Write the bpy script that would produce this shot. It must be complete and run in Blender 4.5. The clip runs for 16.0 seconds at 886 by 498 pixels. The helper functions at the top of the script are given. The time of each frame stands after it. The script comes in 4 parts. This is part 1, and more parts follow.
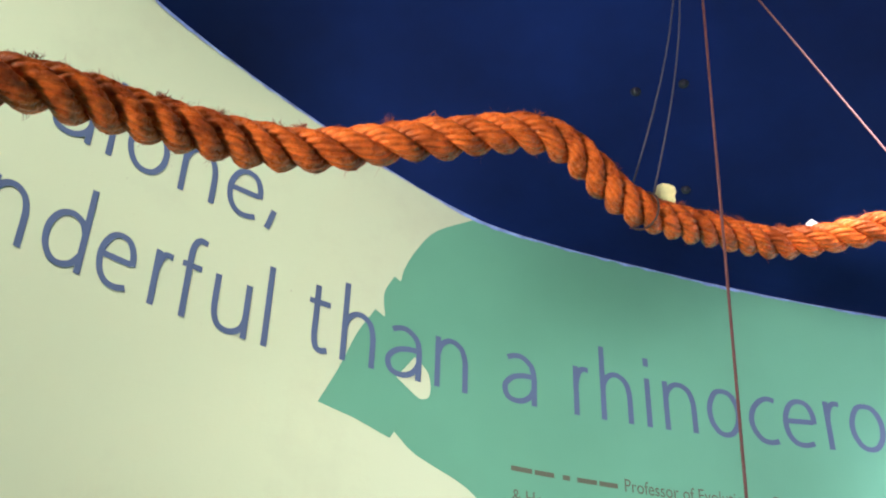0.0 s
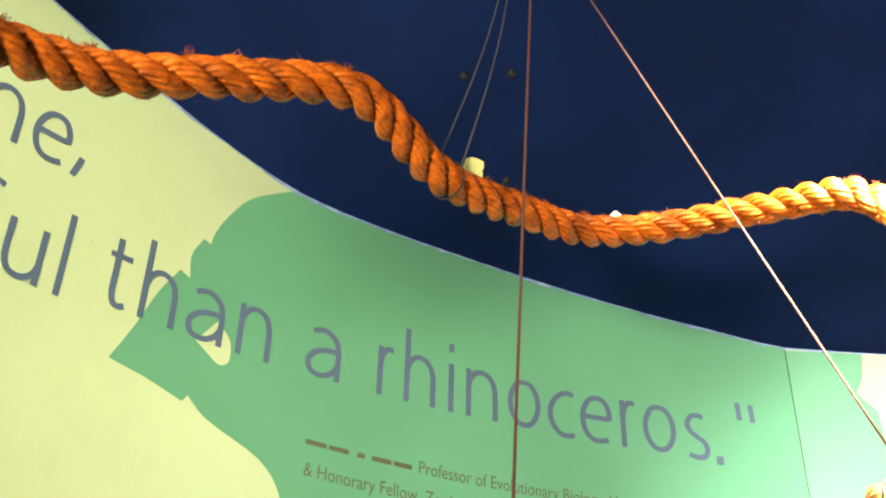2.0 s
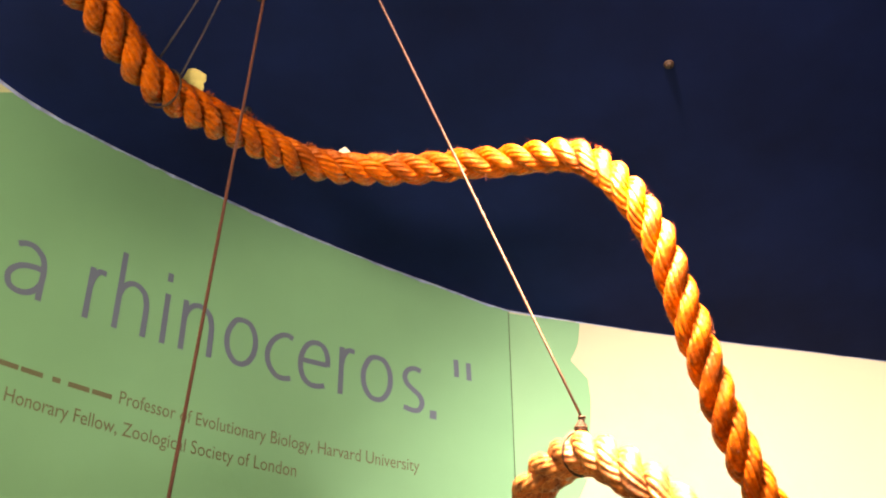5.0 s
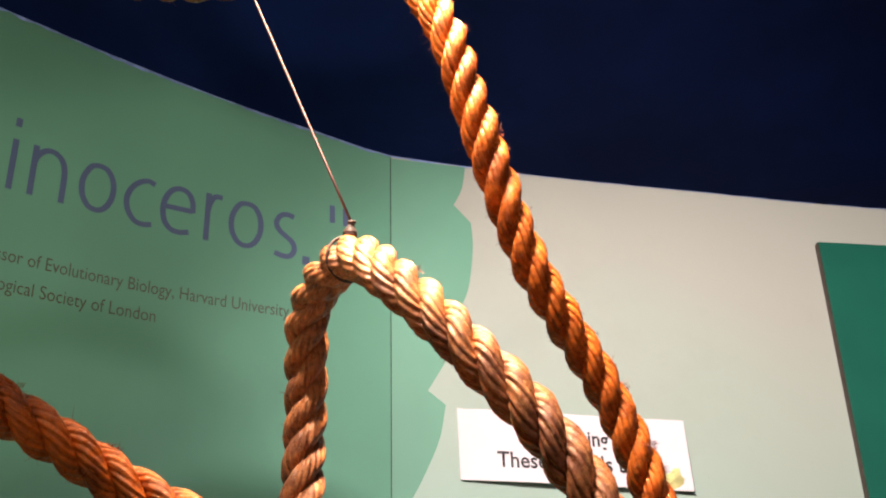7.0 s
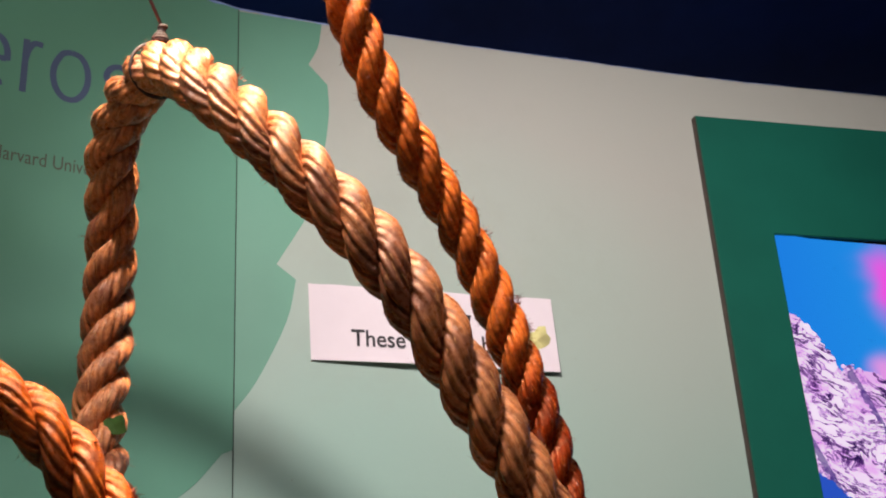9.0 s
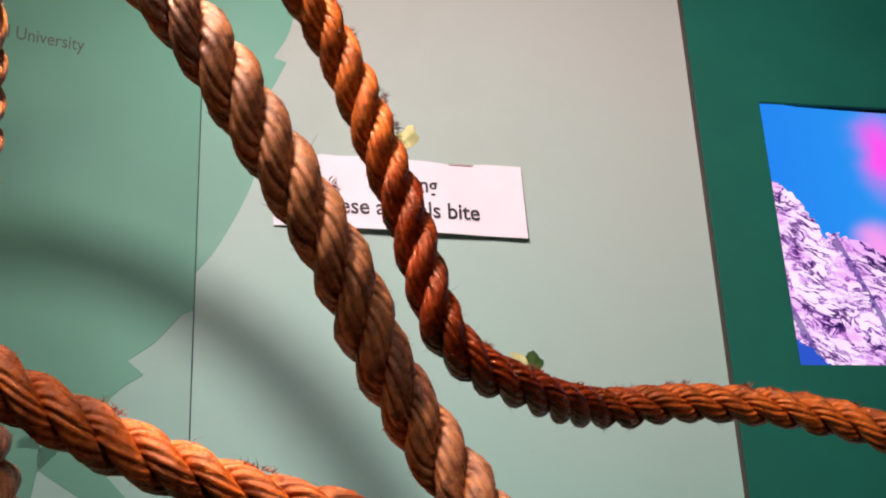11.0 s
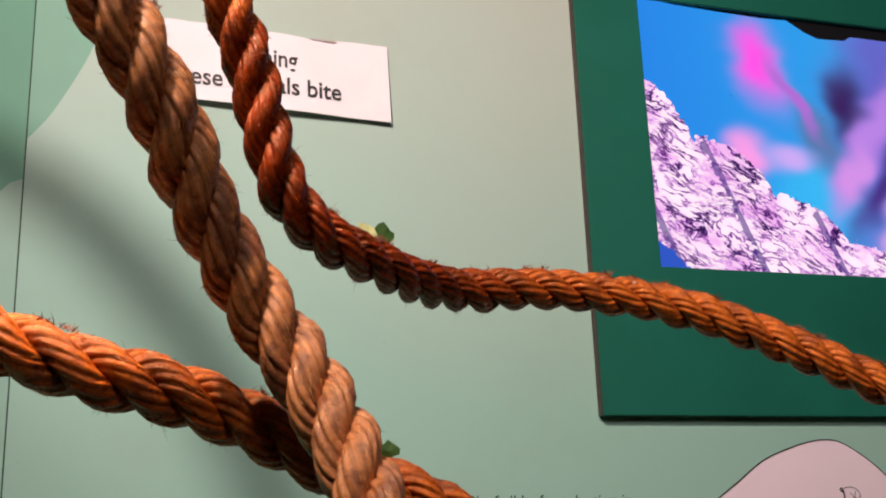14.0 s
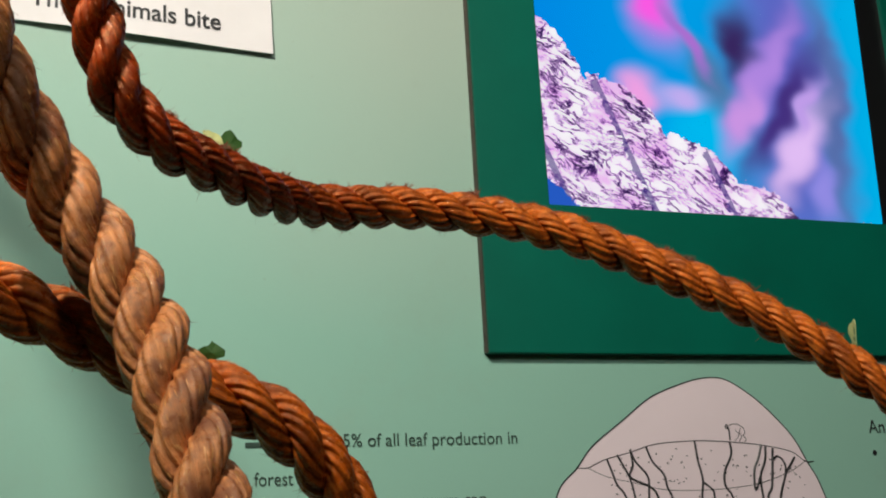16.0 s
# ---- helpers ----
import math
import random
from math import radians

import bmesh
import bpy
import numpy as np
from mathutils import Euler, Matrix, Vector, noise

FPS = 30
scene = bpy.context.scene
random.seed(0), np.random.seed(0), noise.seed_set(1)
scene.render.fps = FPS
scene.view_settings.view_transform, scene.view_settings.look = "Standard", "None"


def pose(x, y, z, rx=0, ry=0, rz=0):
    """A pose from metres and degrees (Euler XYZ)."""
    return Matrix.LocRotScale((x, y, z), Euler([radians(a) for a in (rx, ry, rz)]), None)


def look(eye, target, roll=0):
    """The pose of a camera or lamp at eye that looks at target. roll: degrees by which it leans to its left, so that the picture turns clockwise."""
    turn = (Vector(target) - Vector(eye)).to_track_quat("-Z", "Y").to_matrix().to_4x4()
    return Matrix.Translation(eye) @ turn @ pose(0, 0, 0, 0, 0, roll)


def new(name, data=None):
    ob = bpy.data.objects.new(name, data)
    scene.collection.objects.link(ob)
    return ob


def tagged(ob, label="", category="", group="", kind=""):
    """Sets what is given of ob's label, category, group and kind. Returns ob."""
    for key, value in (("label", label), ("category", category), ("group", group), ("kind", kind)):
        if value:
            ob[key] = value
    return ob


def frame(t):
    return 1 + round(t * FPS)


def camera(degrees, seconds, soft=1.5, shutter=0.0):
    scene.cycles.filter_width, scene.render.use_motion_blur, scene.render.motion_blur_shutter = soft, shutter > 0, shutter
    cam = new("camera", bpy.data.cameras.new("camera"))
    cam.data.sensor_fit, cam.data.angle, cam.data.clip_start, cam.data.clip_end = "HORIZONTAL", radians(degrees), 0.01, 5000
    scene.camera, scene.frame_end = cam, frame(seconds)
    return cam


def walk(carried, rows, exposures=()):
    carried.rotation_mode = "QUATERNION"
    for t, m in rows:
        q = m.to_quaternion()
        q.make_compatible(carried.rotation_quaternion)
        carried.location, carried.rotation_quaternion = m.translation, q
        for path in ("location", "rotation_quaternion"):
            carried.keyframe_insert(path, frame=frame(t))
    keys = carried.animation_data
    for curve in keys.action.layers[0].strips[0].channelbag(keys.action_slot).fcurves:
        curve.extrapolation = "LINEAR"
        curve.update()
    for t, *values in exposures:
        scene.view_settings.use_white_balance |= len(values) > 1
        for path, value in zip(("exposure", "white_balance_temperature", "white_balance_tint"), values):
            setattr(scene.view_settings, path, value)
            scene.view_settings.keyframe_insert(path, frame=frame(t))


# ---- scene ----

cam = camera(42.17, 16.0, 2.0)
ROWS = [
    (0.0, 0.0161, -0.0069, 1.6415, 124.74, -1.53, 27.58),
    (0.5, 0.0290, 0.0016, 1.6252, 124.81, -1.68, 25.23),
    (1.0, 0.0487, 0.0186, 1.6186, 124.76, -2.07, 23.17),
    (1.5, 0.0504, 0.0290, 1.6178, 124.89, -1.93, 20.81),
    (2.0, 0.0370, 0.0348, 1.6213, 125.17, -1.27, 18.31),
    (2.5, 0.0343, 0.0414, 1.6375, 124.78, -1.09, 16.10),
    (3.0, 0.0512, 0.0574, 1.6366, 124.91, -1.16, 14.57),
    (3.2, 0.0547, 0.0629, 1.6350, 124.89, -0.93, 13.93),
    (5.3, 0.0748, 0.0925, 1.6228, 122.42, 1.01, 4.47),
    (5.5, 0.0879, 0.1005, 1.6223, 121.75, 1.49, 4.34),
    (6.0, 0.1367, 0.1266, 1.6172, 120.59, 1.35, 5.00),
    (6.5, 0.1780, 0.1575, 1.5962, 119.22, 1.61, 5.38),
    (7.0, 0.2278, 0.1691, 1.5882, 117.80, 1.37, 6.05),
    (7.5, 0.2559, 0.1786, 1.5865, 117.02, 1.10, 6.11),
    (8.0, 0.2802, 0.1871, 1.5709, 116.91, 0.89, 5.98),
    (8.5, 0.2599, 0.2313, 1.5831, 115.46, 1.43, 2.40),
    (9.0, 0.2393, 0.3001, 1.5938, 113.06, 3.37, 0.01),
    (9.5, 0.2967, 0.3322, 1.5667, 112.18, 2.94, 3.04),
    (10.0, 0.3571, 0.3242, 1.5282, 112.13, 2.42, 5.75),
    (12.3, 0.3767, 0.3829, 1.4889, 108.44, 2.29, 1.13),
    (12.5, 0.3758, 0.3852, 1.4881, 108.20, 2.18, 0.76),
    (13.0, 0.3768, 0.3912, 1.4925, 107.41, 1.95, -0.52),
    (13.5, 0.3747, 0.3977, 1.4975, 106.48, 2.10, -1.80),
    (14.0, 0.3842, 0.4122, 1.4900, 106.18, 2.01, -2.64),
    (14.5, 0.3929, 0.4185, 1.4800, 105.84, 2.18, -3.56),
    (15.0, 0.4047, 0.4201, 1.4702, 105.46, 2.35, -4.47),
    (15.5, 0.4131, 0.4355, 1.4638, 105.11, 2.59, -5.67),
    (16.0, 0.4290, 0.4412, 1.4617, 104.41, 2.94, -6.25),
]
EXPOSURES = [(0.0, 1.33, 5750, 30), (1.0, 1.38, 7000, 9), (1.5, 1.45, 7600, 8), (3.0, 1.48, 7550, -2), (5.5, 0.95, 10600, 34), (6.0, 0.84, 8200, 30), (6.5, 0.2, 7400, 32), (7.0, -0.08, 6750, 30), (8.0, 0.10, 6300, 26), (8.5, -0.12, 6400, 28), (9.0, -0.60, 6400, 30), (9.5, -0.48, 6350, 33), (10.0, -0.42, 6350, 32), (12.5, -0.34, 6750, 42), (13.5, -0.36, 6900, 34), (15.0, -0.40, 6600, 20), (16.0, -0.43, 6450, 4)]
walk(cam, [(t, pose(x, y, z, a, b, c)) for t, x, y, z, a, b, c in ROWS], EXPOSURES)

# ---- light ----
world = bpy.data.worlds.new("world")
world.use_nodes = True
world.node_tree.nodes["Background"].inputs[0].default_value = (0.75, 0.8, 1.0, 1)
world.node_tree.nodes["Background"].inputs[1].default_value = 0.02
scene.world = world


def spot(name, eye, target, watts, color, size, cone, blend):
    data = bpy.data.lights.new(name, "SPOT")
    data.energy, data.color, data.shadow_soft_size = watts, color, size
    data.spot_size, data.spot_blend = radians(cone), blend
    ob = new(name, data)
    ob.matrix_world = look(eye, target)
    return ob


WARM = (1.0, 0.81, 0.52)
spot("key_spot", (0.05, 0.32, 2.68), (0.78, 1.7, 1.52), 150, (1.0, 0.92, 0.82), 0.04, 78, 1.0)
spot("overhead_spot", (0.16, 0.68, 2.61), (0.10, 0.95, 1.85), 320, WARM, 0.025, 35, 1.0)
spot("left_spot", (-0.15, -0.55, 2.90), (-0.88, 0.62, 2.2), 48, (1.0, 0.9, 0.66), 0.05, 60, 1.0)
# low fill added behind the camera for the rope's underside, no source seen
spot("low_fill_spot", (-0.45, -1.6, 1.15), (-0.42, 0.5, 2.1), 250, (1.0, 0.88, 0.66), 0.2, 28, 1.0)
# soft high fill added to brighten panel and ropes, not a lamp in view
spot("high_fill_spot", (0.95, -0.7, 2.94), (0.75, 1.7, 1.7), 90, (1.0, 0.94, 0.88), 0.2, 78, 1.0)

# ---- materials ----


class Mat:
    """A small helper round one node material."""

    def __init__(self, name, color=(0.5, 0.5, 0.5), rough=0.6, metal=0.0):
        self.m = bpy.data.materials.new(name)
        self.m.use_nodes = True
        self.t = self.m.node_tree
        self.b = self.t.nodes["Principled BSDF"]
        self.set("Base Color", (*color, 1))
        self.set("Roughness", rough)
        self.set("Metallic", metal)

    def set(self, key, value):
        self.b.inputs[key].default_value = value

    def node(self, kind, **values):
        n = self.t.nodes.new(kind)
        for key, value in values.items():
            n.inputs[key.replace("_", " ")].default_value = value
        return n

    def link(self, a, b):
        self.t.links.new(a, b)

    def math(self, op, a, b=0.0, c=0.0):
        n = self.t.nodes.new("ShaderNodeMath")
        n.operation = op
        for i, v in enumerate((a, b, c)):
            if isinstance(v, (int, float)):
                n.inputs[i].default_value = v
            else:
                self.link(v, n.inputs[i])
        return n.outputs[0]

    def mix(self, fac, a, b, blend="MIX"):
        n = self.t.nodes.new("ShaderNodeMix")
        n.data_type, n.blend_type = "RGBA", blend
        for sock, v in ((n.inputs[0], fac), (n.inputs[6], a), (n.inputs[7], b)):
            if isinstance(v, (int, float)):
                sock.default_value = v
            elif isinstance(v, tuple):
                sock.default_value = (*v, 1) if len(v) == 3 else v
            else:
                self.link(v, sock)
        return n.outputs[2]

    def noise(self, scale, detail=4.0, vector=None, rough=0.55):
        n = self.node("ShaderNodeTexNoise", Scale=scale, Detail=detail, Roughness=rough)
        if vector is None:
            vector = self.coords()
        self.link(vector, n.inputs["Vector"])
        return n.outputs["Fac"]

    def coords(self, out="Object"):
        return self.t.nodes.new("ShaderNodeTexCoord").outputs[out]

    def ramp(self, fac, stops):
        n = self.t.nodes.new("ShaderNodeValToRGB")
        while len(n.color_ramp.elements) < len(stops):
            n.color_ramp.elements.new(0.5)
        for e, (p, c) in zip(n.color_ramp.elements, stops):
            e.position, e.color = p, (*c, 1) if len(c) == 3 else c
        self.link(fac, n.inputs[0])
        return n.outputs[0]

    def bump(self, height, strength=0.3, distance=0.001):
        n = self.node("ShaderNodeBump", Strength=strength, Distance=distance)
        self.link(height, n.inputs["Height"])
        self.link(n.outputs[0], self.b.inputs["Normal"])

    def color(self, sock):
        self.link(sock, self.b.inputs["Base Color"])


def rope_material(name, pale, mid, dark, dirt, shine, tone=None):
    """Manila: straw grain along twisted yarns, blotches of dirt, a waxy sheen on the crowns."""
    k = Mat(name, mid, 0.5)
    uv = k.t.nodes.new("ShaderNodeSeparateXYZ")
    k.link(k.coords("UV"), uv.inputs[0])
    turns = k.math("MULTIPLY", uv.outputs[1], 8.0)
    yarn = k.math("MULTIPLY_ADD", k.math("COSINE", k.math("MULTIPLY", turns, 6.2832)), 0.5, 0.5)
    stretch = k.node("ShaderNodeCombineXYZ")
    k.link(k.math("MULTIPLY", uv.outputs[0], 70.0), stretch.inputs[0])
    k.link(k.math("MULTIPLY", turns, 2.9), stretch.inputs[1])
    fibre = k.noise(2.2, 7, stretch.outputs[0], 0.78)
    blotch = k.noise(130, 4)
    patch = k.noise(38, 3)
    base = k.ramp(fibre, ((0.24, dark), (0.48, mid), (0.76, pale)))
    # shade in the creases between yarns, painted into the base colour
    crease_shade = k.math("POWER", k.math("SUBTRACT", 1.0, yarn), 2.0)
    base = k.mix(k.math("MULTIPLY", crease_shade, k.math("MULTIPLY_ADD", fibre, 0.9, -0.2)), base, dark)
    base = k.mix(k.ramp(blotch, ((0.48, (0, 0, 0)), (0.66, (0.85, 0.85, 0.85)))), base, k.mix(0.7, mid, dark))
    base = k.mix(k.ramp(patch, ((dirt, (0, 0, 0)), (dirt + 0.12, (0.8, 0.8, 0.8)))), base, k.mix(0.8, mid, dark))
    if tone:
        # multiplied darker on the steep run, less so beyond it
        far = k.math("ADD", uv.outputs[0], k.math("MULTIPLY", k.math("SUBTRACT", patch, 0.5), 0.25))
        base = k.mix(k.ramp(k.math("SUBTRACT", far, 2.4), ((0.25, (0, 0, 0)), (0.34, (1, 1, 1)), (0.63, (1, 1, 1)), (0.78, (0.10, 0.10, 0.10)))), base, tone, "MULTIPLY")
    k.color(base)
    glint = k.noise(330, 2)
    k.link(k.ramp(glint, ((0.38, (0.46, 0.46, 0.46)), (0.62, (0.22, 0.22, 0.22)))), k.b.inputs["Roughness"])
    k.set("Specular IOR Level", 0.8)
    k.set("Specular Tint", (*shine, 1))
    k.bump(k.math("ADD", k.math("MULTIPLY", yarn, 0.35), k.math("ADD", fibre, k.math("MULTIPLY", blotch, 0.8))), 0.5, 0.0012)
    return k.m


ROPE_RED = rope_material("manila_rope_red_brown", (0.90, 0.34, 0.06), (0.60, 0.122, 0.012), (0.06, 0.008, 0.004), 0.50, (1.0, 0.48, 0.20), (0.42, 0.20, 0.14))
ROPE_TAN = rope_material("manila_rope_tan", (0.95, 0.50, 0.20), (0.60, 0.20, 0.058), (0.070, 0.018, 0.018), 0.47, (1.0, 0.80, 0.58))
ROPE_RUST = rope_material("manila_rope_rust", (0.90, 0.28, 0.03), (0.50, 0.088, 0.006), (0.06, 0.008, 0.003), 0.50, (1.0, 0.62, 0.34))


def wall_material(name, low, high, yellow):
    """Printed panel: soft colour drifts, a little grain and scuffs."""
    k = Mat(name, low, 0.55)
    pos = k.t.nodes.new("ShaderNodeSeparateXYZ")
    k.link(k.coords(), pos.inputs[0])
    cloud = k.noise(1.6, 2)
    up = k.math("MULTIPLY_ADD", k.math("SUBTRACT", pos.outputs[2], 1.62), 1.25, k.math("MULTIPLY", k.math("SUBTRACT", cloud, 0.5), 0.9))
    c = k.ramp(up, ((0.08, low), (0.85, high)))
    left = k.math("MULTIPLY_ADD", pos.outputs[0], -1.3, -0.1)
    c = k.mix(k.ramp(left, ((0.0, (0, 0, 0)), (0.75, (1, 1, 1)))), c, yellow)
    stain = k.noise(5.0, 5, None, 0.7)
    c = k.mix(k.ramp(stain, ((0.52, (0, 0, 0)), (0.72, (0.16, 0.16, 0.16)))), c, (0.30, 0.33, 0.25))
    specks = k.noise(140, 2)
    c = k.mix(k.ramp(specks, ((0.76, (0, 0, 0)), (0.8, (0.35, 0.35, 0.35)))), c, (0.25, 0.27, 0.2))
    k.color(c)
    k.bump(k.noise(220, 2), 0.08, 0.001)
    return k.m


WALL = wall_material("printed_wall_panel", (0.29, 0.53, 0.43), (0.445, 0.49, 0.42), (0.55, 0.70, 0.47))


def plain(name, color, rough=0.6, metal=0.0, spread=0.12, scale=30, bump=0.1):
    k = Mat(name, color, rough, metal)
    n = k.noise(scale, 4)
    c = k.mix(k.ramp(n, ((0.3, (0, 0, 0)), (0.7, (1, 1, 1)))), tuple(v * (1 - spread) for v in color), tuple(min(1, v * (1 + spread)) for v in color))
    k.color(c)
    if bump:
        k.bump(k.noise(scale * 6, 3), bump, 0.001)
    return k.m


FUZZ = plain("red_brown_fray", (0.22, 0.05, 0.015), 0.7, 0, 0.4, 200, 0)
STRAW_RED = plain("red_brown_straw", (0.50, 0.10, 0.008), 0.4, 0, 0.6, 260, 0)
STRAW_TAN = plain("tan_straw", (0.72, 0.34, 0.11), 0.4, 0, 0.5, 260, 0)
STRAW_RUST = plain("rust_straw", (0.62, 0.17, 0.02), 0.4, 0, 0.55, 260, 0)
LEAF_PRINT = plain("leaf_green_print", (0.115, 0.37, 0.25), 0.5, 0, 0.14, 2.5, 0.03)
CEILING = plain("navy_blue_paint", (0.0025, 0.012, 0.08), 0.8, 0, 0.3, 5, 0.15)
CEILING.node_tree.nodes["Principled BSDF"].inputs["Specular IOR Level"].default_value = 0.12
LETTER = plain("grey_blue_lettering", (0.09, 0.145, 0.26), 0.5, 0, 0.08, 12, 0)
SMALL_LETTER = plain("grey_olive_lettering", (0.10, 0.12, 0.085), 0.5, 0, 0.1, 12, 0)
BLACK_LETTER = plain("black_lettering", (0.02, 0.02, 0.022), 0.5, 0, 0.1, 12, 0)
DARK_LETTER = plain("dark_green_lettering", (0.03, 0.06, 0.045), 0.5, 0, 0.1, 12, 0)
PAPER = plain("white_paper", (0.80, 0.76, 0.77), 0.7, 0, 0.03, 18, 0.05)
RAW_EDGE = plain("bare_board_edge", (0.05, 0.04, 0.03), 0.7, 0, 0.25, 90, 0.2)
TORN = plain("brown_torn_tape", (0.42, 0.32, 0.29), 0.6, 0, 0.3, 200, 0.1)
BOARD = plain("dark_green_board_paint", (0.001, 0.125, 0.082), 0.42, 0, 0.12, 6, 0.05)
BOARD.node_tree.nodes["Principled BSDF"].inputs["Specular IOR Level"].default_value = 0.45
BEZEL = plain("black_monitor_plastic", (0.008, 0.008, 0.009), 0.4, 0, 0.1, 40, 0.05)
PINK = plain("pale_pink_print", (0.86, 0.72, 0.77), 0.55, 0, 0.03, 8, 0.02)
EDGE = plain("pale_blue_brushed_edge", (0.24, 0.37, 0.92), 0.6, 0, 0.45, 60, 0.2)
TWINE = plain("pale_brown_twine", (0.11, 0.045, 0.04), 0.6, 0, 0.2, 300, 0.3)
WIRE = plain("grey_steel_wire", (0.06, 0.065, 0.085), 0.5, 0.1, 0.1, 200, 0)
KNOT = plain("dark_brown_twine", (0.03, 0.014, 0.01), 0.7, 0, 0.3, 300, 0.3)
BOLT = plain("dark_bolt_paint", (0.006, 0.008, 0.02), 0.5, 0.0, 0.2, 80, 0.1)
FLOOR = plain("dark_floor", (0.12, 0.11, 0.1), 0.6, 0, 0.25, 6, 0.1)
BACK = plain("dim_plaster", (0.28, 0.3, 0.27), 0.8, 0, 0.12, 5, 0.1)
LEAF = plain("cut_leaf_green", (0.035, 0.10, 0.015), 0.45, 0, 0.3, 120, 0.2)
LEAF_PALE = plain("cut_leaf_pale", (0.50, 0.52, 0.22), 0.5, 0, 0.15, 120, 0.2)
PETAL = plain("white_petal", (0.6, 0.6, 0.55), 0.5, 0, 0.05, 120, 0.1)

# ---- helpers for meshes ----


def mesh_of(name, bm, material, smooth=False):
    me = bpy.data.meshes.new(name)
    bm.to_mesh(me)
    bm.free()
    me.materials.append(material)
    if smooth:
        me.polygons.foreach_set("use_smooth", [True] * len(me.polygons))
    return me


def part(name, bm, material, parent, label="", smooth=False):
    ob = new(name, mesh_of(name, bm, material, smooth))
    ob.parent = parent
    return tagged(ob, label)


def thing(name, label, category, group="", place=(0, 0, 0), kind=""):
    ob = new(name)
    ob.location = place
    ob.empty_display_size = 0.05
    return tagged(ob, label, category, group, kind)


def box(bm, x0, x1, y0, y1, z0, z1, bevel=0.0):
    r = bmesh.ops.create_cube(bm, size=1)
    bmesh.ops.scale(bm, vec=(x1 - x0, y1 - y0, z1 - z0), verts=r["verts"])
    bmesh.ops.translate(bm, vec=((x0 + x1) / 2, (y0 + y1) / 2, (z0 + z1) / 2), verts=r["verts"])
    if bevel:
        edges = list({e for v in r["verts"] for e in v.link_edges})
        bmesh.ops.bevel(bm, geom=edges, offset=bevel, segments=2, affect="EDGES")
    return bm


def catmull(points, n):
    """Points of a smooth curve through the given ones, n to a span."""
    p = [Vector(q) for q in points]
    p = [p[0] * 2 - p[1]] + p + [p[-1] * 2 - p[-2]]
    out = []
    for a, b, c, d in zip(p, p[1:], p[2:], p[3:]):
        for i in range(n):
            u = i / n
            out.append(0.5 * (2 * b + (c - a) * u + (2 * a - 5 * b + 4 * c - d) * u * u + (3 * b - a - 3 * c + d) * u ** 3))
    return out + [p[-2].copy()]


def even(points, step):
    """The same curve in even steps."""
    acc = [0.0]
    for a, b in zip(points, points[1:]):
        acc.append(acc[-1] + (b - a).length)
    n = max(2, int(acc[-1] / step))
    out, j = [], 0
    for i in range(n + 1):
        s = acc[-1] * i / n
        while j < len(acc) - 2 and acc[j + 1] < s:
            j += 1
        out.append(points[j].lerp(points[j + 1], (s - acc[j]) / max(1e-9, acc[j + 1] - acc[j])))
    return out


def frames(points):
    """Tangent and two normals, carried along the curve without twist."""
    out, n = [], Vector((0.3, 0.2, 1)).normalized()
    for i, p in enumerate(points):
        t = (points[min(i + 1, len(points) - 1)] - points[max(i - 1, 0)]).normalized()
        n = (n - t * n.dot(t)).normalized()
        out.append((t, n, t.cross(n)))
    return out


def tube(points, radius, sides=8, uv=False, twist=0.0, ridge=0.0):
    """A closed tube along the points; radius is a number or a function of the index."""
    bm = bmesh.new()
    layer = bm.loops.layers.uv.new("UVMap") if uv else None
    rings, run = [], [0.0]
    for a, b in zip(points, points[1:]):
        run.append(run[-1] + (b - a).length)
    for i, (p, (t, n, b)) in enumerate(zip(points, frames(points))):
        r = radius(i) if callable(radius) else radius
        rings.append([bm.verts.new(p + (n * math.cos(a - twist * run[i]) + b * math.sin(a - twist * run[i])) * r * (1 + ridge * (0.55 + 0.9 * noise.noise((run[i] * 40, a * 1.3, 0))) * (abs(math.cos(4 * a + 0.9 * noise.noise((run[i] * 16, 4.0, a * 0.3)))) - 0.7) + 0.55 * ridge * noise.noise((run[i] * 130, math.cos(a) * 2, math.sin(a) * 2)))) for a in (2 * math.pi * k / sides for k in range(sides))])
    for i, (a, b) in enumerate(zip(rings, rings[1:])):
        for k in range(sides):
            f = bm.faces.new((a[k], a[(k + 1) % sides], b[(k + 1) % sides], b[k]))
            if uv:
                for loop, (u, v) in zip(f.loops, ((run[i], k), (run[i], k + 1), (run[i + 1], k + 1), (run[i + 1], k))):
                    loop[layer].uv = (u, v / sides)
    bm.faces.new(rings[0][::-1])
    bm.faces.new(rings[-1])
    return bm


# ---- the wall: an arc that runs out into a flat panel ----
CX, CY, R = 0.6123, 0.1723, 1.4431
SEAM = -0.594
PANEL = radians(14.84)
P0, DX, DY = (0.035, 1.4953), math.cos(PANEL), math.sin(PANEL)


def on_wall(s, z, off=0.0):
    """The point s metres along the wall, off metres in front of it."""
    if s <= SEAM:
        a = s / R
        return Vector((CX + (R - off) * math.sin(a), CY + (R - off) * math.cos(a), z))
    u = s - SEAM
    return Vector((P0[0] + DX * u + DY * off, P0[1] + DY * u - DX * off, z))


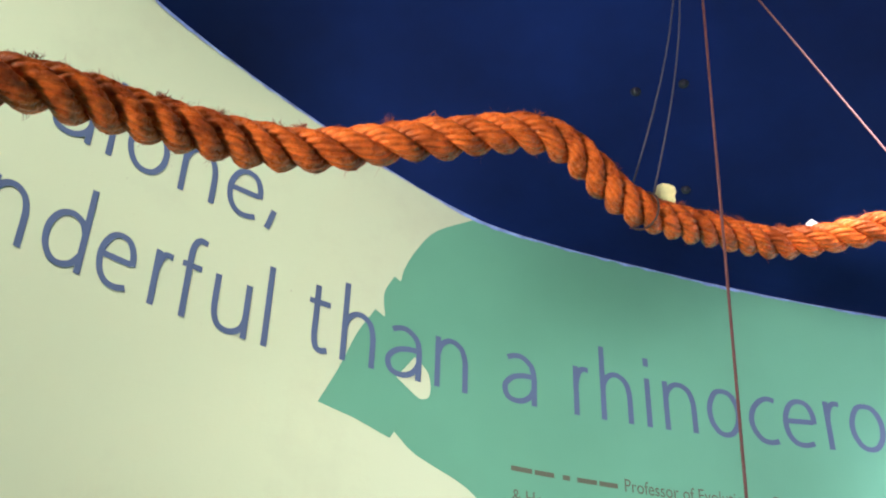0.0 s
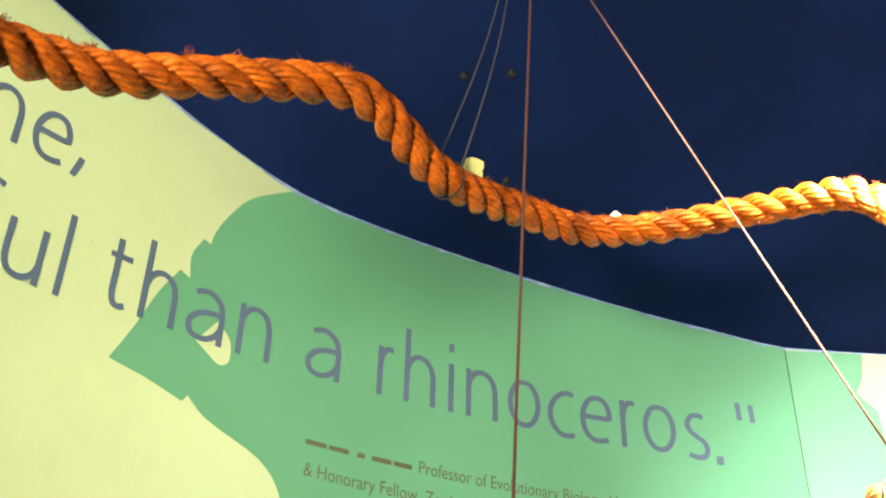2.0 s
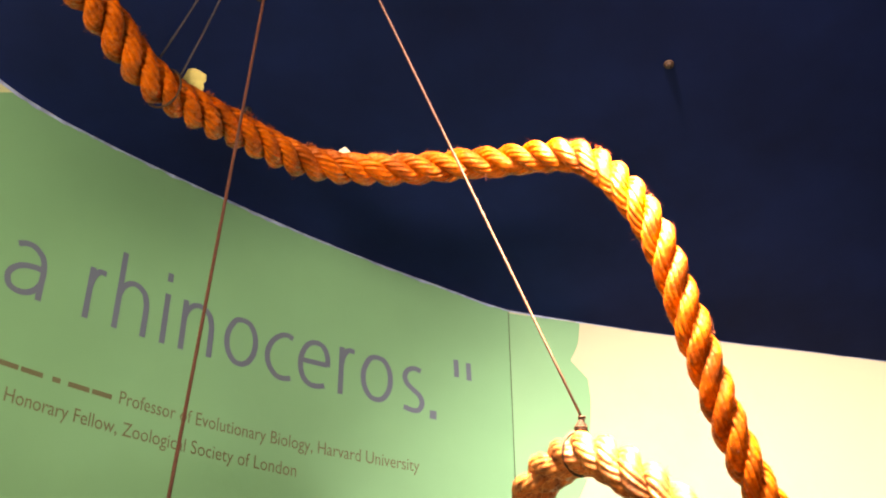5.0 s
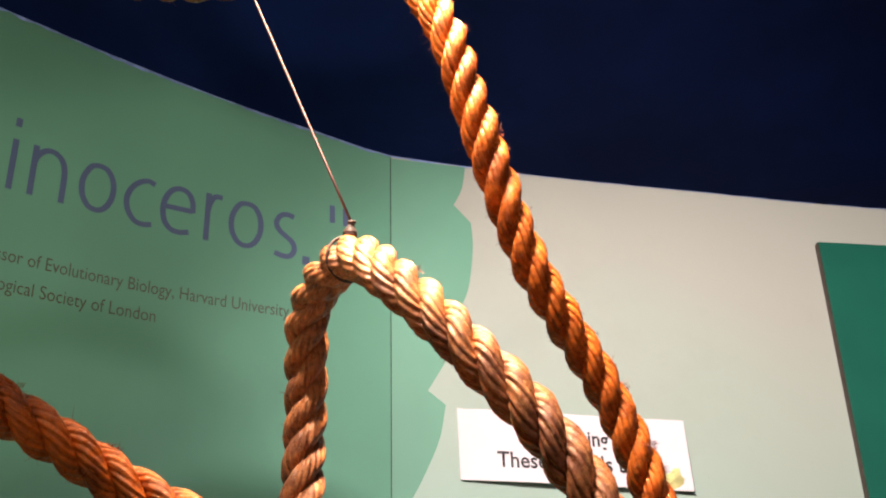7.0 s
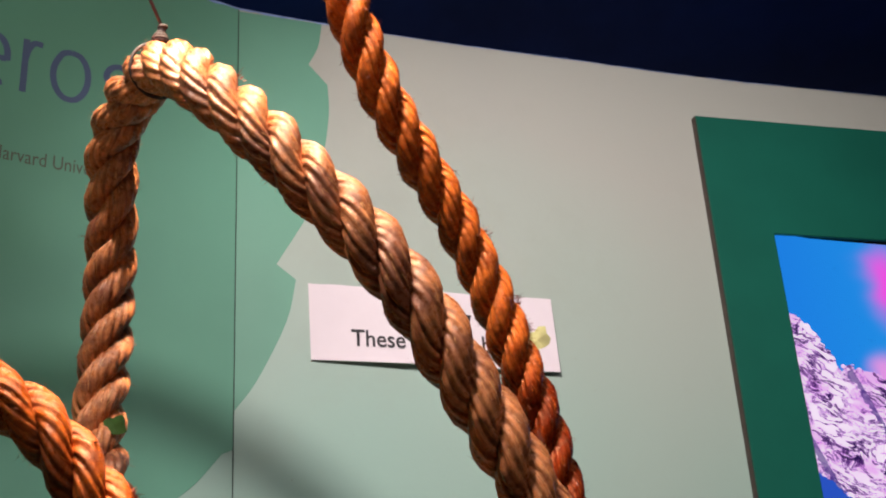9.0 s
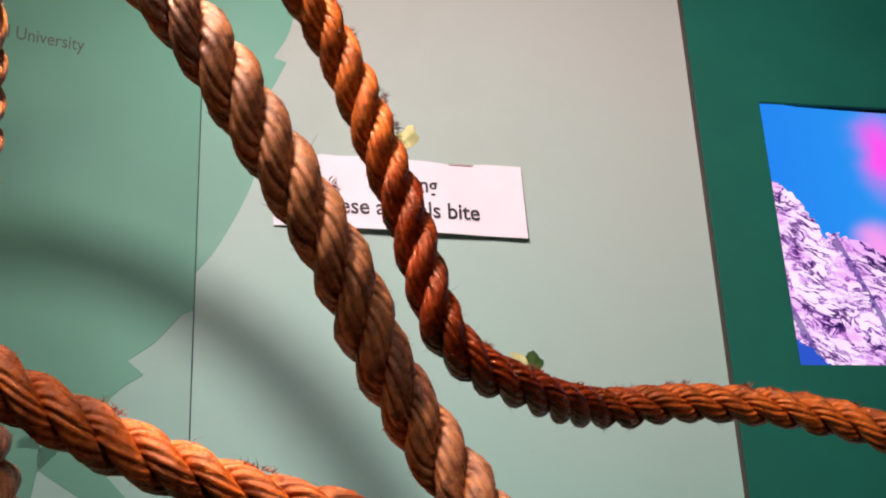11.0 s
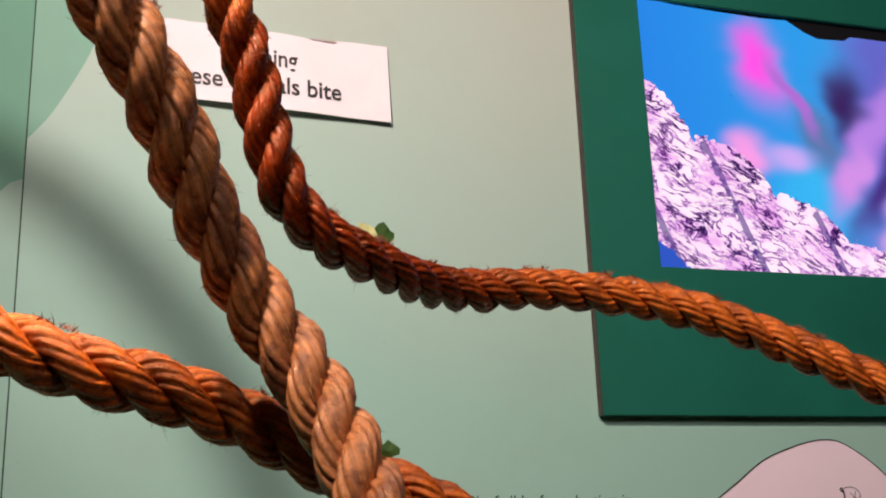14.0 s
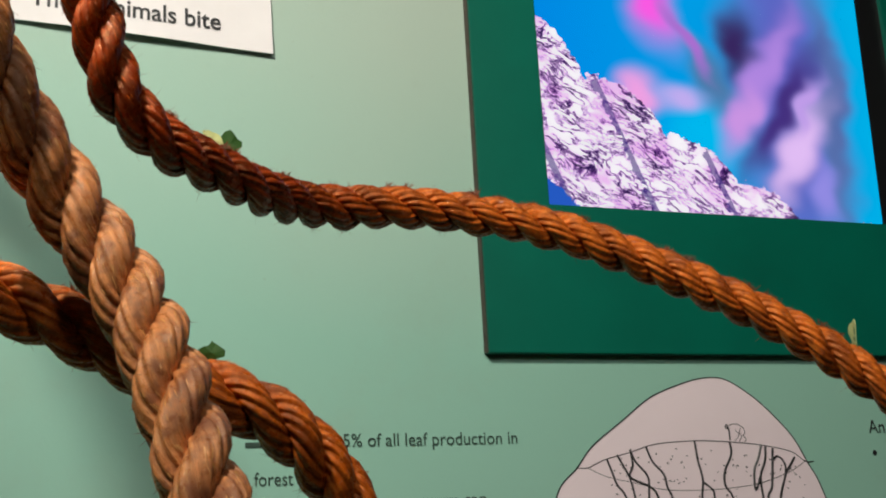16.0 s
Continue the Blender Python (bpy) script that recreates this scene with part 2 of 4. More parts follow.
EDGE_LINE = catmull([(-2.3, 2.80, 0), (-1.98, 2.71, 0), (-1.76, 2.643, 0), (-1.536, 2.585, 0), (-1.42, 2.550, 0), (-1.30, 2.519, 0), (-1.177, 2.510, 0), (-1.055, 2.503, 0), (-0.9, 2.487, 0),
                     (-0.7, 2.459, 0), (-0.594, 2.440, 0), (-0.38, 2.422, 0), (-0.13, 2.411, 0), (0.03, 2.404, 0), (0.28, 2.402, 0), (1.2, 2.402, 0), (2.59, 2.402, 0)], 8)


def edge_z(s):
    """Height at which the navy paint stops on the wall."""
    for a, b in zip(EDGE_LINE, EDGE_LINE[1:]):
        if a.x <= s <= b.x:
            return a.y + (b.y - a.y) * (s - a.x) / (b.x - a.x)
    return EDGE_LINE[-1].y


def ceiling_z(x, y):
    """A plane, bent near the wall so as to meet it along the edge line."""
    u = (x - P0[0]) * DX + (y - P0[1]) * DY
    if u >= 0:
        s, off = SEAM + u, (x - P0[0]) * DY - (y - P0[1]) * DX
    else:
        s, off = R * math.atan2(x - CX, y - CY), R - math.hypot(x - CX, y - CY)
    p = on_wall(s, 0)
    gap = (edge_z(s) - (2.809 + 0.0145 * p.x - 0.2474 * p.y)) * max(0.0, min(1.0, (s + 2.25) / 0.3))
    return 2.809 + 0.0145 * x - 0.2474 * y + gap * max(0.0, min(1.0, 1 - off / 0.7)) ** 2


def wrap(bm, off, step=0.02):
    """Lay a flat drawing (x along the wall, y up, z out) on the wall."""
    xs = [v.co.x for v in bm.verts]
    x = math.floor(min(xs) / step) * step
    while x < min(max(xs), SEAM + step):
        bmesh.ops.bisect_plane(bm, geom=bm.verts[:] + bm.edges[:] + bm.faces[:], plane_co=(x, 0, 0), plane_no=(1, 0, 0))
        x += step
    for v in bm.verts:
        v.co = on_wall(v.co.x, v.co.y, off + v.co.z)
    return bm


def wall_strip(name, s0, s1, z0, z1, thick, material, label, category, step=0.03):
    bm = bmesh.new()
    n = max(1, int((s1 - s0) / step))
    cols = []
    for i in range(n + 1):
        s = s0 + (s1 - s0) * i / n
        cols.append([bm.verts.new(on_wall(s, z, o)) for o in (0, -thick) for z in (z0, z1)])
    for a, b in zip(cols, cols[1:]):
        bm.faces.new((a[0], b[0], b[1], a[1]))
        bm.faces.new((a[2], a[3], b[3], b[2]))
        bm.faces.new((a[1], b[1], b[3], a[3]))
        bm.faces.new((a[0], a[2], b[2], b[0]))
    for c in (cols[0], cols[-1]):
        bm.faces.new((c[0], c[1], c[3], c[2]))
    bmesh.ops.recalc_face_normals(bm, faces=bm.faces)
    ob = new(name, mesh_of(name, bm, material))
    return tagged(ob, label, category, "", "structure")


wall_strip("wall_curved", -3.2, SEAM, 0, 3.4, 0.04, WALL, "curved display wall printed pale yellow and green", "wall")
wall_strip("wall_panel", SEAM, 2.6, 0, 3.2, 0.04, WALL, "flat pale green printed display wall panel", "wall", 0.4)

bm = bmesh.new()
box(bm, SEAM - 0.0006, SEAM + 0.0006, 0, 2.438, -0.006, 0.0007)
for v in bm.verts:
    v.co = on_wall(v.co.x, v.co.y, v.co.z)
tagged(new("wall_joint", mesh_of("wall_joint", bm, DARK_LETTER)), "dark open joint between two wall panels", "joint", "", "structure")


def slab(name, corners, z0, z1, material, label, category):
    bm = bmesh.new()
    low = [bm.verts.new((x, y, z0)) for x, y in corners]
    high = [bm.verts.new((x, y, z1)) for x, y in corners]
    bm.faces.new(low[::-1])
    bm.faces.new(high)
    n = len(corners)
    for i in range(n):
        bm.faces.new((low[i], low[(i + 1) % n], high[(i + 1) % n], high[i]))
    return tagged(new(name, mesh_of(name, bm, material)), label, category, "", "structure")


slab("floor", ((-1.6, -3.2), (3.6, -3.2), (3.6, 3.2), (-1.6, 3.2)), -0.1, 0, FLOOR, "dark plain floor of the exhibit room", "floor")
E0, E1 = on_wall(-3.2, 0), on_wall(2.6, 0)
slab("wall_west", ((E0.x, E0.y), (E0.x - 0.1, E0.y), (E0.x - 0.1, -2.9), (E0.x, -2.9)), 0, 4.6, BACK, "plain dim wall behind the visitor", "wall")
slab("wall_south", ((E0.x - 0.1, -2.9), (E0.x - 0.1, -3.0), (3.3, -3.0), (3.3, -2.9)), 0, 4.6, BACK, "plain dim wall behind the visitor", "wall")
slab("wall_east", ((3.2, -2.9), (3.3, -2.9), (3.3, 2.7), (3.2, 2.7)), 0, 4.6, BACK, "plain dim side wall", "wall")
slab("wall_north", ((E1.x, E1.y), (3.2, 2.6), (3.2, 2.7), (E1.x, E1.y + 0.1)), 0, 4.6, BACK, "plain dim wall beside the panel", "wall")

bm = bmesh.new()
NX, NY = 130, 160
grid = [[[bm.verts.new((-1.6 + 5.2 * i / NX, -3.2 + 6.4 * j / NY, ceiling_z(-1.6 + 5.2 * i / NX, -3.2 + 6.4 * j / NY) + up)) for j in range(NY + 1)] for i in range(NX + 1)] for up in (0, 0.05)]
for g, order in zip(grid, (-1, 1)):
    for a, b in zip(g, g[1:]):
        for j in range(NY):
            bm.faces.new((a[j], b[j], b[j + 1], a[j + 1])[::order])
rim = [[g[i][0] for i in range(NX + 1)] + [g[NX][j] for j in range(1, NY + 1)] + [g[i][NY] for i in range(NX - 1, -1, -1)] + [g[0][j] for j in range(NY - 1, 0, -1)] for g in grid]
for i in range(len(rim[0])):
    j = (i + 1) % len(rim[0])
    bm.faces.new((rim[0][i], rim[0][j], rim[1][j], rim[1][i]))
bmesh.ops.recalc_face_normals(bm, faces=bm.faces)
for f in bm.faces:
    f.smooth = True
tagged(new("ceiling", mesh_of("ceiling", bm, CEILING)), "sloping dark navy blue painted ceiling", "ceiling", "", "structure")


def wavy(s):
    return 0.0016 * noise.noise((s * 14, 1, 0)) + 0.0010 * noise.noise((s * 55, 2, 0))


def top_edge():
    """Ragged pale line where the brush stopped."""
    bm = bmesh.new()
    prev = None
    n = 1400
    for i in range(n + 1):
        s = -2.2 + 2.6 * i / n
        z = edge_z(s) + wavy(s)
        fade = 1.0 if s < -0.66 else max(0.05, 1.0 - (s + 0.66) * 4)
        w = (0.0032 + 0.0034 * noise.noise((s * 9, 0, 0)) + 0.0028 * noise.noise((s * 60, 3, 0))) * fade
        up = 0.0015 + 0.0030 * max(0, noise.noise((s * 23, 7, 0))) + 0.002 * max(0, noise.noise((s * 120, 9, 0)))
        pair = (bm.verts.new(on_wall(s, z + up * fade, 0.0013)), bm.verts.new(on_wall(s, z - max(0.0005, w), 0.0013)))
        if prev:
            bm.faces.new((prev[0], pair[0], pair[1], prev[1]))
        prev = pair
    return bm


tagged(new("trim", mesh_of("trim", top_edge(), EDGE)), "ragged pale blue painted line under the ceiling", "trim", "", "structure")

# ---- prints on the wall ----


def outline(points, off, material, name, label, smooth=3, holes=()):
    bm = bmesh.new()
    pts = [Vector((x, y, 0)) for x, y in points]
    verts = [bm.verts.new(p) for p in pts]
    edges = [bm.edges.new((verts[i], verts[(i + 1) % len(verts)])) for i in range(len(verts))]
    for hole in holes:
        hv = [bm.verts.new((x, y, 0)) for x, y in hole]
        edges += [bm.edges.new((hv[i], hv[(i + 1) % len(hv)])) for i in range(len(hv))]
    bmesh.ops.triangle_fill(bm, edges=edges, use_beauty=True)
    wrap(bm, off)
    bmesh.ops.recalc_face_normals(bm, faces=bm.faces)
    return tagged(new(name, mesh_of(name, bm, material)), label, "wall print", "", "structure")


def soft(points, n=4):
    """A rounded outline through the points (open ends)."""
    return [(p.x, p.y) for p in catmull([(x, y, 0) for x, y in points], n)]


top_z = edge_z(SEAM)
leaf = soft(((-1.306, edge_z(-1.306) - 0.0008), (-1.360, 2.483), (-1.386, 2.446), (-1.401, 2.413), (-1.405, 2.393)))
leaf += soft(((-1.414, 2.397), (-1.426, 2.369), (-1.423, 2.338)))
leaf += soft(((-1.436, 2.344), (-1.457, 2.305), (-1.476, 2.254), (-1.497, 2.207)))
leaf += soft(((-1.453, 2.200), (-1.408, 2.187))) + soft(((-1.403, 2.196), (-1.376, 2.175), (-1.311, 2.148), (-1.281, 2.111), (-1.265, 2.044)))
leaf += soft(((-1.209, 1.983), (-1.109, 1.810), (-1.060, 1.557), (-1.013, 1.202)))
leaf += [(-0.810, 1.201), (-0.740, 1.708)]
leaf += soft(((-0.694, 1.760), (-0.667, 1.794), (-0.643, 1.812))) + soft(((-0.660, 1.826), (-0.633, 1.848), (SEAM - 0.012, 1.880)))
leaf += [(SEAM - 0.0005, 1.885), (SEAM - 0.0005, top_z - 0.001)]
leaf += [(s, edge_z(s) - 0.0008) for s in (-0.65, -0.72, -0.8, -0.9, -1.0, -1.1, -1.2, -1.27)]
hole = soft(((-1.382, 2.296), (-1.364, 2.279), (-1.361, 2.253), (-1.372, 2.244), (-1.388, 2.253), (-1.404, 2.264)))
outline(leaf, 0.0005, LEAF_PRINT, "leaf_print", "large dark green leaf silhouette printed on the wall", holes=(hole,))
S = SEAM
right = [(S + 0.0005, top_z - 0.004), (S + 0.1030, 2.429)]
right += soft(((S + 0.1030, 2.424), (S + 0.0980, 2.394), (S + 0.0860, 2.368))) + soft(((S + 0.1090, 2.341), (S + 0.1100, 2.300), (S + 0.1010, 2.239), (S + 0.0820, 2.200)))
right += soft(((S + 0.0970, 2.194), (S + 0.0900, 2.179), (S + 0.0780, 2.154), (S + 0.0460, 2.099)))
right += soft(((S + 0.0680, 2.081), (S + 0.0570, 2.030), (S + 0.0250, 1.962), (S + 0.0005, 1.927)))
outline(right, 0.0005, LEAF_PRINT, "leaf_print", "scalloped edge of a dark green leaf print")
lobe = soft(((-0.765, 1.769), (-0.705, 1.736), (-0.653, 1.684), (-0.627, 1.659), (-0.631, 1.644), (-0.648, 1.643), (-0.685, 1.675), (-0.765, 1.728)))
outline(lobe, 0.0005, LEAF_PRINT, "leaf_print", "small rounded dark green leaf stem print")


def text_flat(body, size, width=None, thin=0.0):
    """The mesh of a line of text, its lower left corner at the origin."""
    cu = bpy.data.curves.new("lettering", "FONT")
    cu.body, cu.size, cu.resolution_u, cu.offset = body, size, 4, thin
    ob = bpy.data.objects.new("lettering", cu)
    scene.collection.objects.link(ob)
    bpy.context.view_layer.update()
    me = bpy.data.meshes.new_from_object(ob.evaluated_get(bpy.context.evaluated_depsgraph_get()))
    bpy.data.objects.remove(ob)
    bpy.data.curves.remove(cu)
    bm = bmesh.new()
    bm.from_mesh(me)
    bpy.data.meshes.remove(me)
    bmesh.ops.remove_doubles(bm, verts=bm.verts, dist=1e-6)
    bm.normal_update()
    bmesh.ops.delete(bm, geom=[f for f in bm.faces if f.normal.z < 0], context="FACES")
    x0, x1 = min(v.co.x for v in bm.verts), max(v.co.x for v in bm.verts)
    k = width / (x1 - x0) if width else 1.0
    for v in bm.verts:
        v.co = Vector(((v.co.x - x0) * k, v.co.y, 0))
    return bm


def lettering(body, s, z, size, width, material, label, off=0.0010):
    bm = text_flat(body, size, width, -0.0011 if size > 0.1 else 0.0)
    bmesh.ops.translate(bm, vec=(s, z, 0), verts=bm.verts)
    wrap(bm, off)
    ob = new("lettering", mesh_of("lettering", bm, material))
    return tagged(ob, label, "lettering", "wall lettering", "structure")


BIG = "large grey-blue lettering printed on the wall"
PEN, XH, ASC = 0.0036, 0.067, 1.52


def stroke(points, half):
    """The outline of a line drawn with a broad pen."""
    p = catmull([(x, z, 0) for x, z in points], 6)
    left, away = [], []
    for i, q in enumerate(p):
        d = (p[min(i + 1, len(p) - 1)] - p[max(i - 1, 0)]).normalized()
        left.append((q.x - d.y * half, q.y + d.x * half))
        away.append((q.x + d.y * half, q.y - d.x * half))
    return left + away[::-1]


ARCH = ((0, 0.66), (0.10, 0.82), (0.32, 0.94), (0.6, 0.95), (0.86, 0.84), (0.98, 0.64), (1, 0.45), (1, 0.22), (1, 0))
STEM, TALL = ((0, 1), (0, 0.5), (0, 0)), ((0, ASC), (0, 0.7), (0, 0))
GLYPHS = {
    "n": (STEM, ARCH), "h": (TALL, ARCH), "l": (TALL,),
    "i": (STEM, ((0, 1.43), (0, 1.33), (0, 1.25))),
    "r": (STEM, ((0, 0.62), (0.16, 0.82), (0.5, 0.95), (1, 0.95))),
    "u": (((0, 1), (0, 0.5), (0.03, 0.28), (0.16, 0.11), (0.42, 0.045), (0.68, 0.07), (0.9, 0.18), (1, 0.34)), ((1, 1), (1, 0.5), (1, 0))),
    "o": (((0.5, 0.95), (0.25, 0.90), (0.06, 0.70), (0, 0.5), (0.06, 0.28), (0.25, 0.10), (0.5, 0.045), (0.75, 0.10), (0.94, 0.28), (1, 0.5), (0.94, 0.72), (0.75, 0.90), (0.48, 0.95)),),
    "c": (((1, 0.91), (0.72, 0.95), (0.4, 0.88), (0.12, 0.71), (0, 0.48), (0.1, 0.25), (0.38, 0.08), (0.7, 0.045), (1, 0.08)),),
    "e": (((0.02, 0.53), (0.5, 0.53), (0.98, 0.53)), ((1, 0.50), (0.98, 0.70), (0.82, 0.89), (0.53, 0.95), (0.25, 0.88), (0.06, 0.69), (0, 0.47), (0.08, 0.23), (0.3, 0.08), (0.6, 0.045), (0.92, 0.09))),
    "a": (((0.1, 0.89), (0.35, 0.95), (0.62, 0.94), (0.9, 0.80), (1, 0.58), (1, 0.3), (1, 0)), ((1, 0.57), (0.66, 0.57), (0.3, 0.51), (0.06, 0.38), (0, 0.25), (0.1, 0.10), (0.35, 0.045), (0.62, 0.07), (0.86, 0.17), (1, 0.32))),
    "s": (((0.92, 0.91), (0.6, 0.95), (0.25, 0.90), (0.06, 0.75), (0.18, 0.60), (0.5, 0.49), (0.86, 0.38), (1, 0.22), (0.84, 0.08), (0.5, 0.045), (0.02, 0.09)),),
    "d": (((1, ASC), (1, 0.7), (1, 0)), ((1, 0.68), (0.85, 0.87), (0.55, 0.95), (0.25, 0.87), (0.05, 0.67), (0, 0.46), (0.06, 0.24), (0.25, 0.08), (0.5, 0.045), (0.8, 0.13), (1, 0.32))),
    "f": (((0.34, 0), (0.34, 0.6), (0.34, 1.15), (0.44, 1.37), (0.68, 1.47), (1, 1.45)), ((0, 0.95), (0.45, 0.95), (0.92, 0.95))),
    "t": (((0.36, 1.28), (0.36, 0.7), (0.36, 0.28), (0.48, 0.09), (0.72, 0.045), (1, 0.08)), ((0, 0.95), (0.5, 0.95), (1, 0.95))),
}


def word(z, letters, extra=()):
    """A word in a light upright pen hand: each letter between its own two edges."""
    bm = bmesh.new()

    def draw(points, half, k):
        vs = [bm.verts.new((x, y, 0.0002 * k)) for x, y in stroke(points, half)]
        n = len(vs) // 2
        for i in range(n - 1):
            bm.faces.new((vs[i], vs[-1 - i], vs[-2 - i], vs[i + 1]))

    for c, s0, s1 in letters:
        a, b = s0 + PEN, s1 - PEN
        for k, points in enumerate(GLYPHS[c]):
            draw([(a + (b - a) * x, z + XH * y) for x, y in points], PEN, k)
    for points, half in extra:
        draw(points, half, 0)
    wrap(bm, 0.0010)
    return tagged(new("lettering", mesh_of("lettering", bm, LETTER)), BIG, "lettering", "wall lettering", "structure")


word(2.402, (("a", -1.847, -1.800), ("l", -1.7825, -1.7755), ("o", -1.7610, -1.7110), ("n", -1.6955, -1.6505), ("e", -1.6375, -1.5925)), ((((-1.5760, 2.427), (-1.5795, 2.413), (-1.5830, 2.400)), PEN),))
word(2.251, (("n", -1.884, -1.841), ("d", -1.8240, -1.7775), ("e", -1.7655, -1.7230), ("r", -1.7040, -1.6805), ("f", -1.6765, -1.6445), ("u", -1.6335, -1.5890), ("l", -1.5715, -1.5640)))
word(2.265, (("t", -1.5225, -1.4890), ("h", -1.4765, -1.4330), ("a", -1.4200, -1.3735), ("n", -1.3565, -1.3135)))
word(2.268, (("a", -1.2685, -1.2228),))
word(2.268, (("r", -1.1740, -1.1500), ("h", -1.1380, -1.0955), ("i", -1.0780, -1.0708), ("n", -1.0540, -1.0105), ("o", -0.9965, -0.9514)))
word(2.264, (("c", -0.9418, -0.9015), ("e", -0.8968, -0.8525), ("r", -0.8408, -0.8160), ("o", -0.8100, -0.7645)))
word(2.259, (("s", -0.7530, -0.7195),), (
    (((-0.7075, 2.2665), (-0.7075, 2.2605), (-0.7075, 2.2545)), 0.0048),
    (((-0.6745, 2.3475), (-0.6740, 2.335), (-0.6735, 2.3215)), PEN), (((-0.6565, 2.3455), (-0.6560, 2.333), (-0.6555, 2.3195)), PEN)))


def bar(s0, s1, z0, z1, material, label, off=0.0010):
    bm = bmesh.new()
    f = [bm.verts.new(p) for p in ((s0, z0, 0), (s1, z0, 0), (s1, z1, 0), (s0, z1, 0))]
    bm.faces.new(f)
    wrap(bm, off)
    return tagged(new("lettering", mesh_of("lettering", bm, material)), label, "lettering", "wall lettering", "structure")


SMALL = "small olive grey credit line printed on the wall"
for s0, s1 in ((-1.2576, -1.231), (-1.228, -1.2032), (-1.1925, -1.1830), (-1.1741, -1.149), (-1.146, -1.1226)):
    bar(s0, s1, 2.1812, 2.1872, SMALL_LETTER, SMALL)
lettering("Professor of Evolutionary Biology, Harvard University", -1.1135, 2.179, 0.0235, 0.3872, SMALL_LETTER, SMALL)
lettering("& Honorary Fellow, Zoological Society of London", -1.2565, 2.1435, 0.0235, 0.3679, SMALL_LETTER, SMALL)

INFO = "small dark green information text on the wall"
lettering("15% of all leaf production in", -0.1594, 1.561, 0.0190, 0.1981, DARK_LETTER, INFO)
lettering("forest", -0.2435, 1.525, 0.0190, 0.0385, DARK_LETTER, INFO)
bar(-0.252, -0.226, 1.562, 1.567, DARK_LETTER, INFO)
bar(-0.102, -0.033, 1.501, 1.507, DARK_LETTER, INFO)
lettering("can", -0.026, 1.499, 0.0190, 0.025, DARK_LETTER, INFO)
lettering("An", 0.5068, 1.5655, 0.0225, 0.024, BLACK_LETTER, INFO)


def dot(s, z, r):
    bm = bmesh.new()
    bmesh.ops.create_circle(bm, cap_ends=True, segments=14, radius=r, matrix=Matrix.Translation((s, z, 0)))
    wrap(bm, 0.0010)
    return tagged(new("bullet_print", mesh_of("bullet_print", bm, BLACK_LETTER)), "round black bullet mark printed on the wall", "bullet", "", "structure")


dot(-0.3175, 1.5653, 0.0040)
dot(0.511, 1.5418, 0.0032)

# ---- the printed oval with its drawing of a nest ----
oval = soft(((0.066, 1.30), (0.064, 1.42), (0.080, 1.503), (0.108, 1.534), (0.129, 1.557), (0.167, 1.583), (0.206, 1.609), (0.245, 1.6236), (0.276, 1.631), (0.304, 1.631), (0.3285, 1.620), (0.357, 1.600), (0.392, 1.565), (0.411, 1.532), (0.4266, 1.502), (0.450, 1.42), (0.450, 1.30)), 5)
outline(oval, 0.0006, PINK, "nest_diagram", "pale pink oval diagram of an ant nest cross section")


def ink(points, r, name="ink_line"):
    bm = tube([on_wall(p.x, p.y, 0.0006) for p in catmull([(x, z, 0) for x, z in points], 4)], r, 5)
    return tagged(new(name, mesh_of(name, bm, BLACK_LETTER)), "thin black inked line of the nest drawing", "drawing", "nest drawing", "structure")


ink(oval, 0.0008)
GROUND = ((0.1063, 1.5338), (0.12, 1.5334), (0.1416, 1.5414), (0.1777, 1.5498), (0.2074, 1.5573), (0.2594, 1.5602), (0.3046, 1.5582), (0.3506, 1.5535), (0.3891, 1.5456), (0.4074, 1.5341), (0.4196, 1.5338))
ink(GROUND, 0.0006)
ink(((0.12, 1.5334), (0.1433, 1.5232), (0.1742, 1.5163), (0.2162, 1.5071), (0.2674, 1.5054), (0.3053, 1.5068), (0.3444, 1.5113), (0.3856, 1.523), (0.4074, 1.5341)), 0.0004)


def tunnel(*points):
    """A dug gallery that runs on down out of the printed turf."""
    (x0, z0), (x1, z1) = points[-2:]
    ink((*points, (x1 + (x1 - x0) * 0.4, z1 - 0.03), (x1 + (x1 - x0) * 0.7, z1 - 0.06)) if z1 < 1.503 else points, 0.0014)


tunnel((0.1445, 1.5425), (0.1505, 1.526), (0.1549, 1.5138), (0.1642, 1.5015))
tunnel((0.1575, 1.5465), (0.1653, 1.5329), (0.1717, 1.5194), (0.1754, 1.5011))
tunnel((0.1744, 1.5523), (0.1801, 1.5387), (0.194, 1.5218), (0.1931, 1.5005))
tunnel((0.1749, 1.5499), (0.1761, 1.5345), (0.1719, 1.5218), (0.195, 1.5114), (0.2045, 1.5001))
tunnel((0.1948, 1.555), (0.2016, 1.5382), (0.2145, 1.5243), (0.2178, 1.5088), (0.2225, 1.4995))
tunnel((0.2586, 1.5602), (0.2604, 1.5387), (0.2644, 1.5167), (0.2613, 1.4982))
tunnel((0.2655, 1.5136), (0.2763, 1.5052), (0.2776, 1.4977))
tunnel((0.3054, 1.5581), (0.3058, 1.5441), (0.2948, 1.5253), (0.2935, 1.5096), (0.3016, 1.4968))
tunnel((0.3482, 1.5535), (0.3422, 1.5388), (0.3346, 1.5243), (0.334, 1.5033), (0.3422, 1.5177))
tunnel((0.3536, 1.5528), (0.3513, 1.5367), (0.3422, 1.5177), (0.3429, 1.4955))
tunnel((0.3635, 1.55), (0.3591, 1.5204), (0.3559, 1.5046), (0.3499, 1.4952))
tunnel((0.3622, 1.5364), (0.3692, 1.5408), (0.3776, 1.5329), (0.3772, 1.52), (0.367, 1.4947))
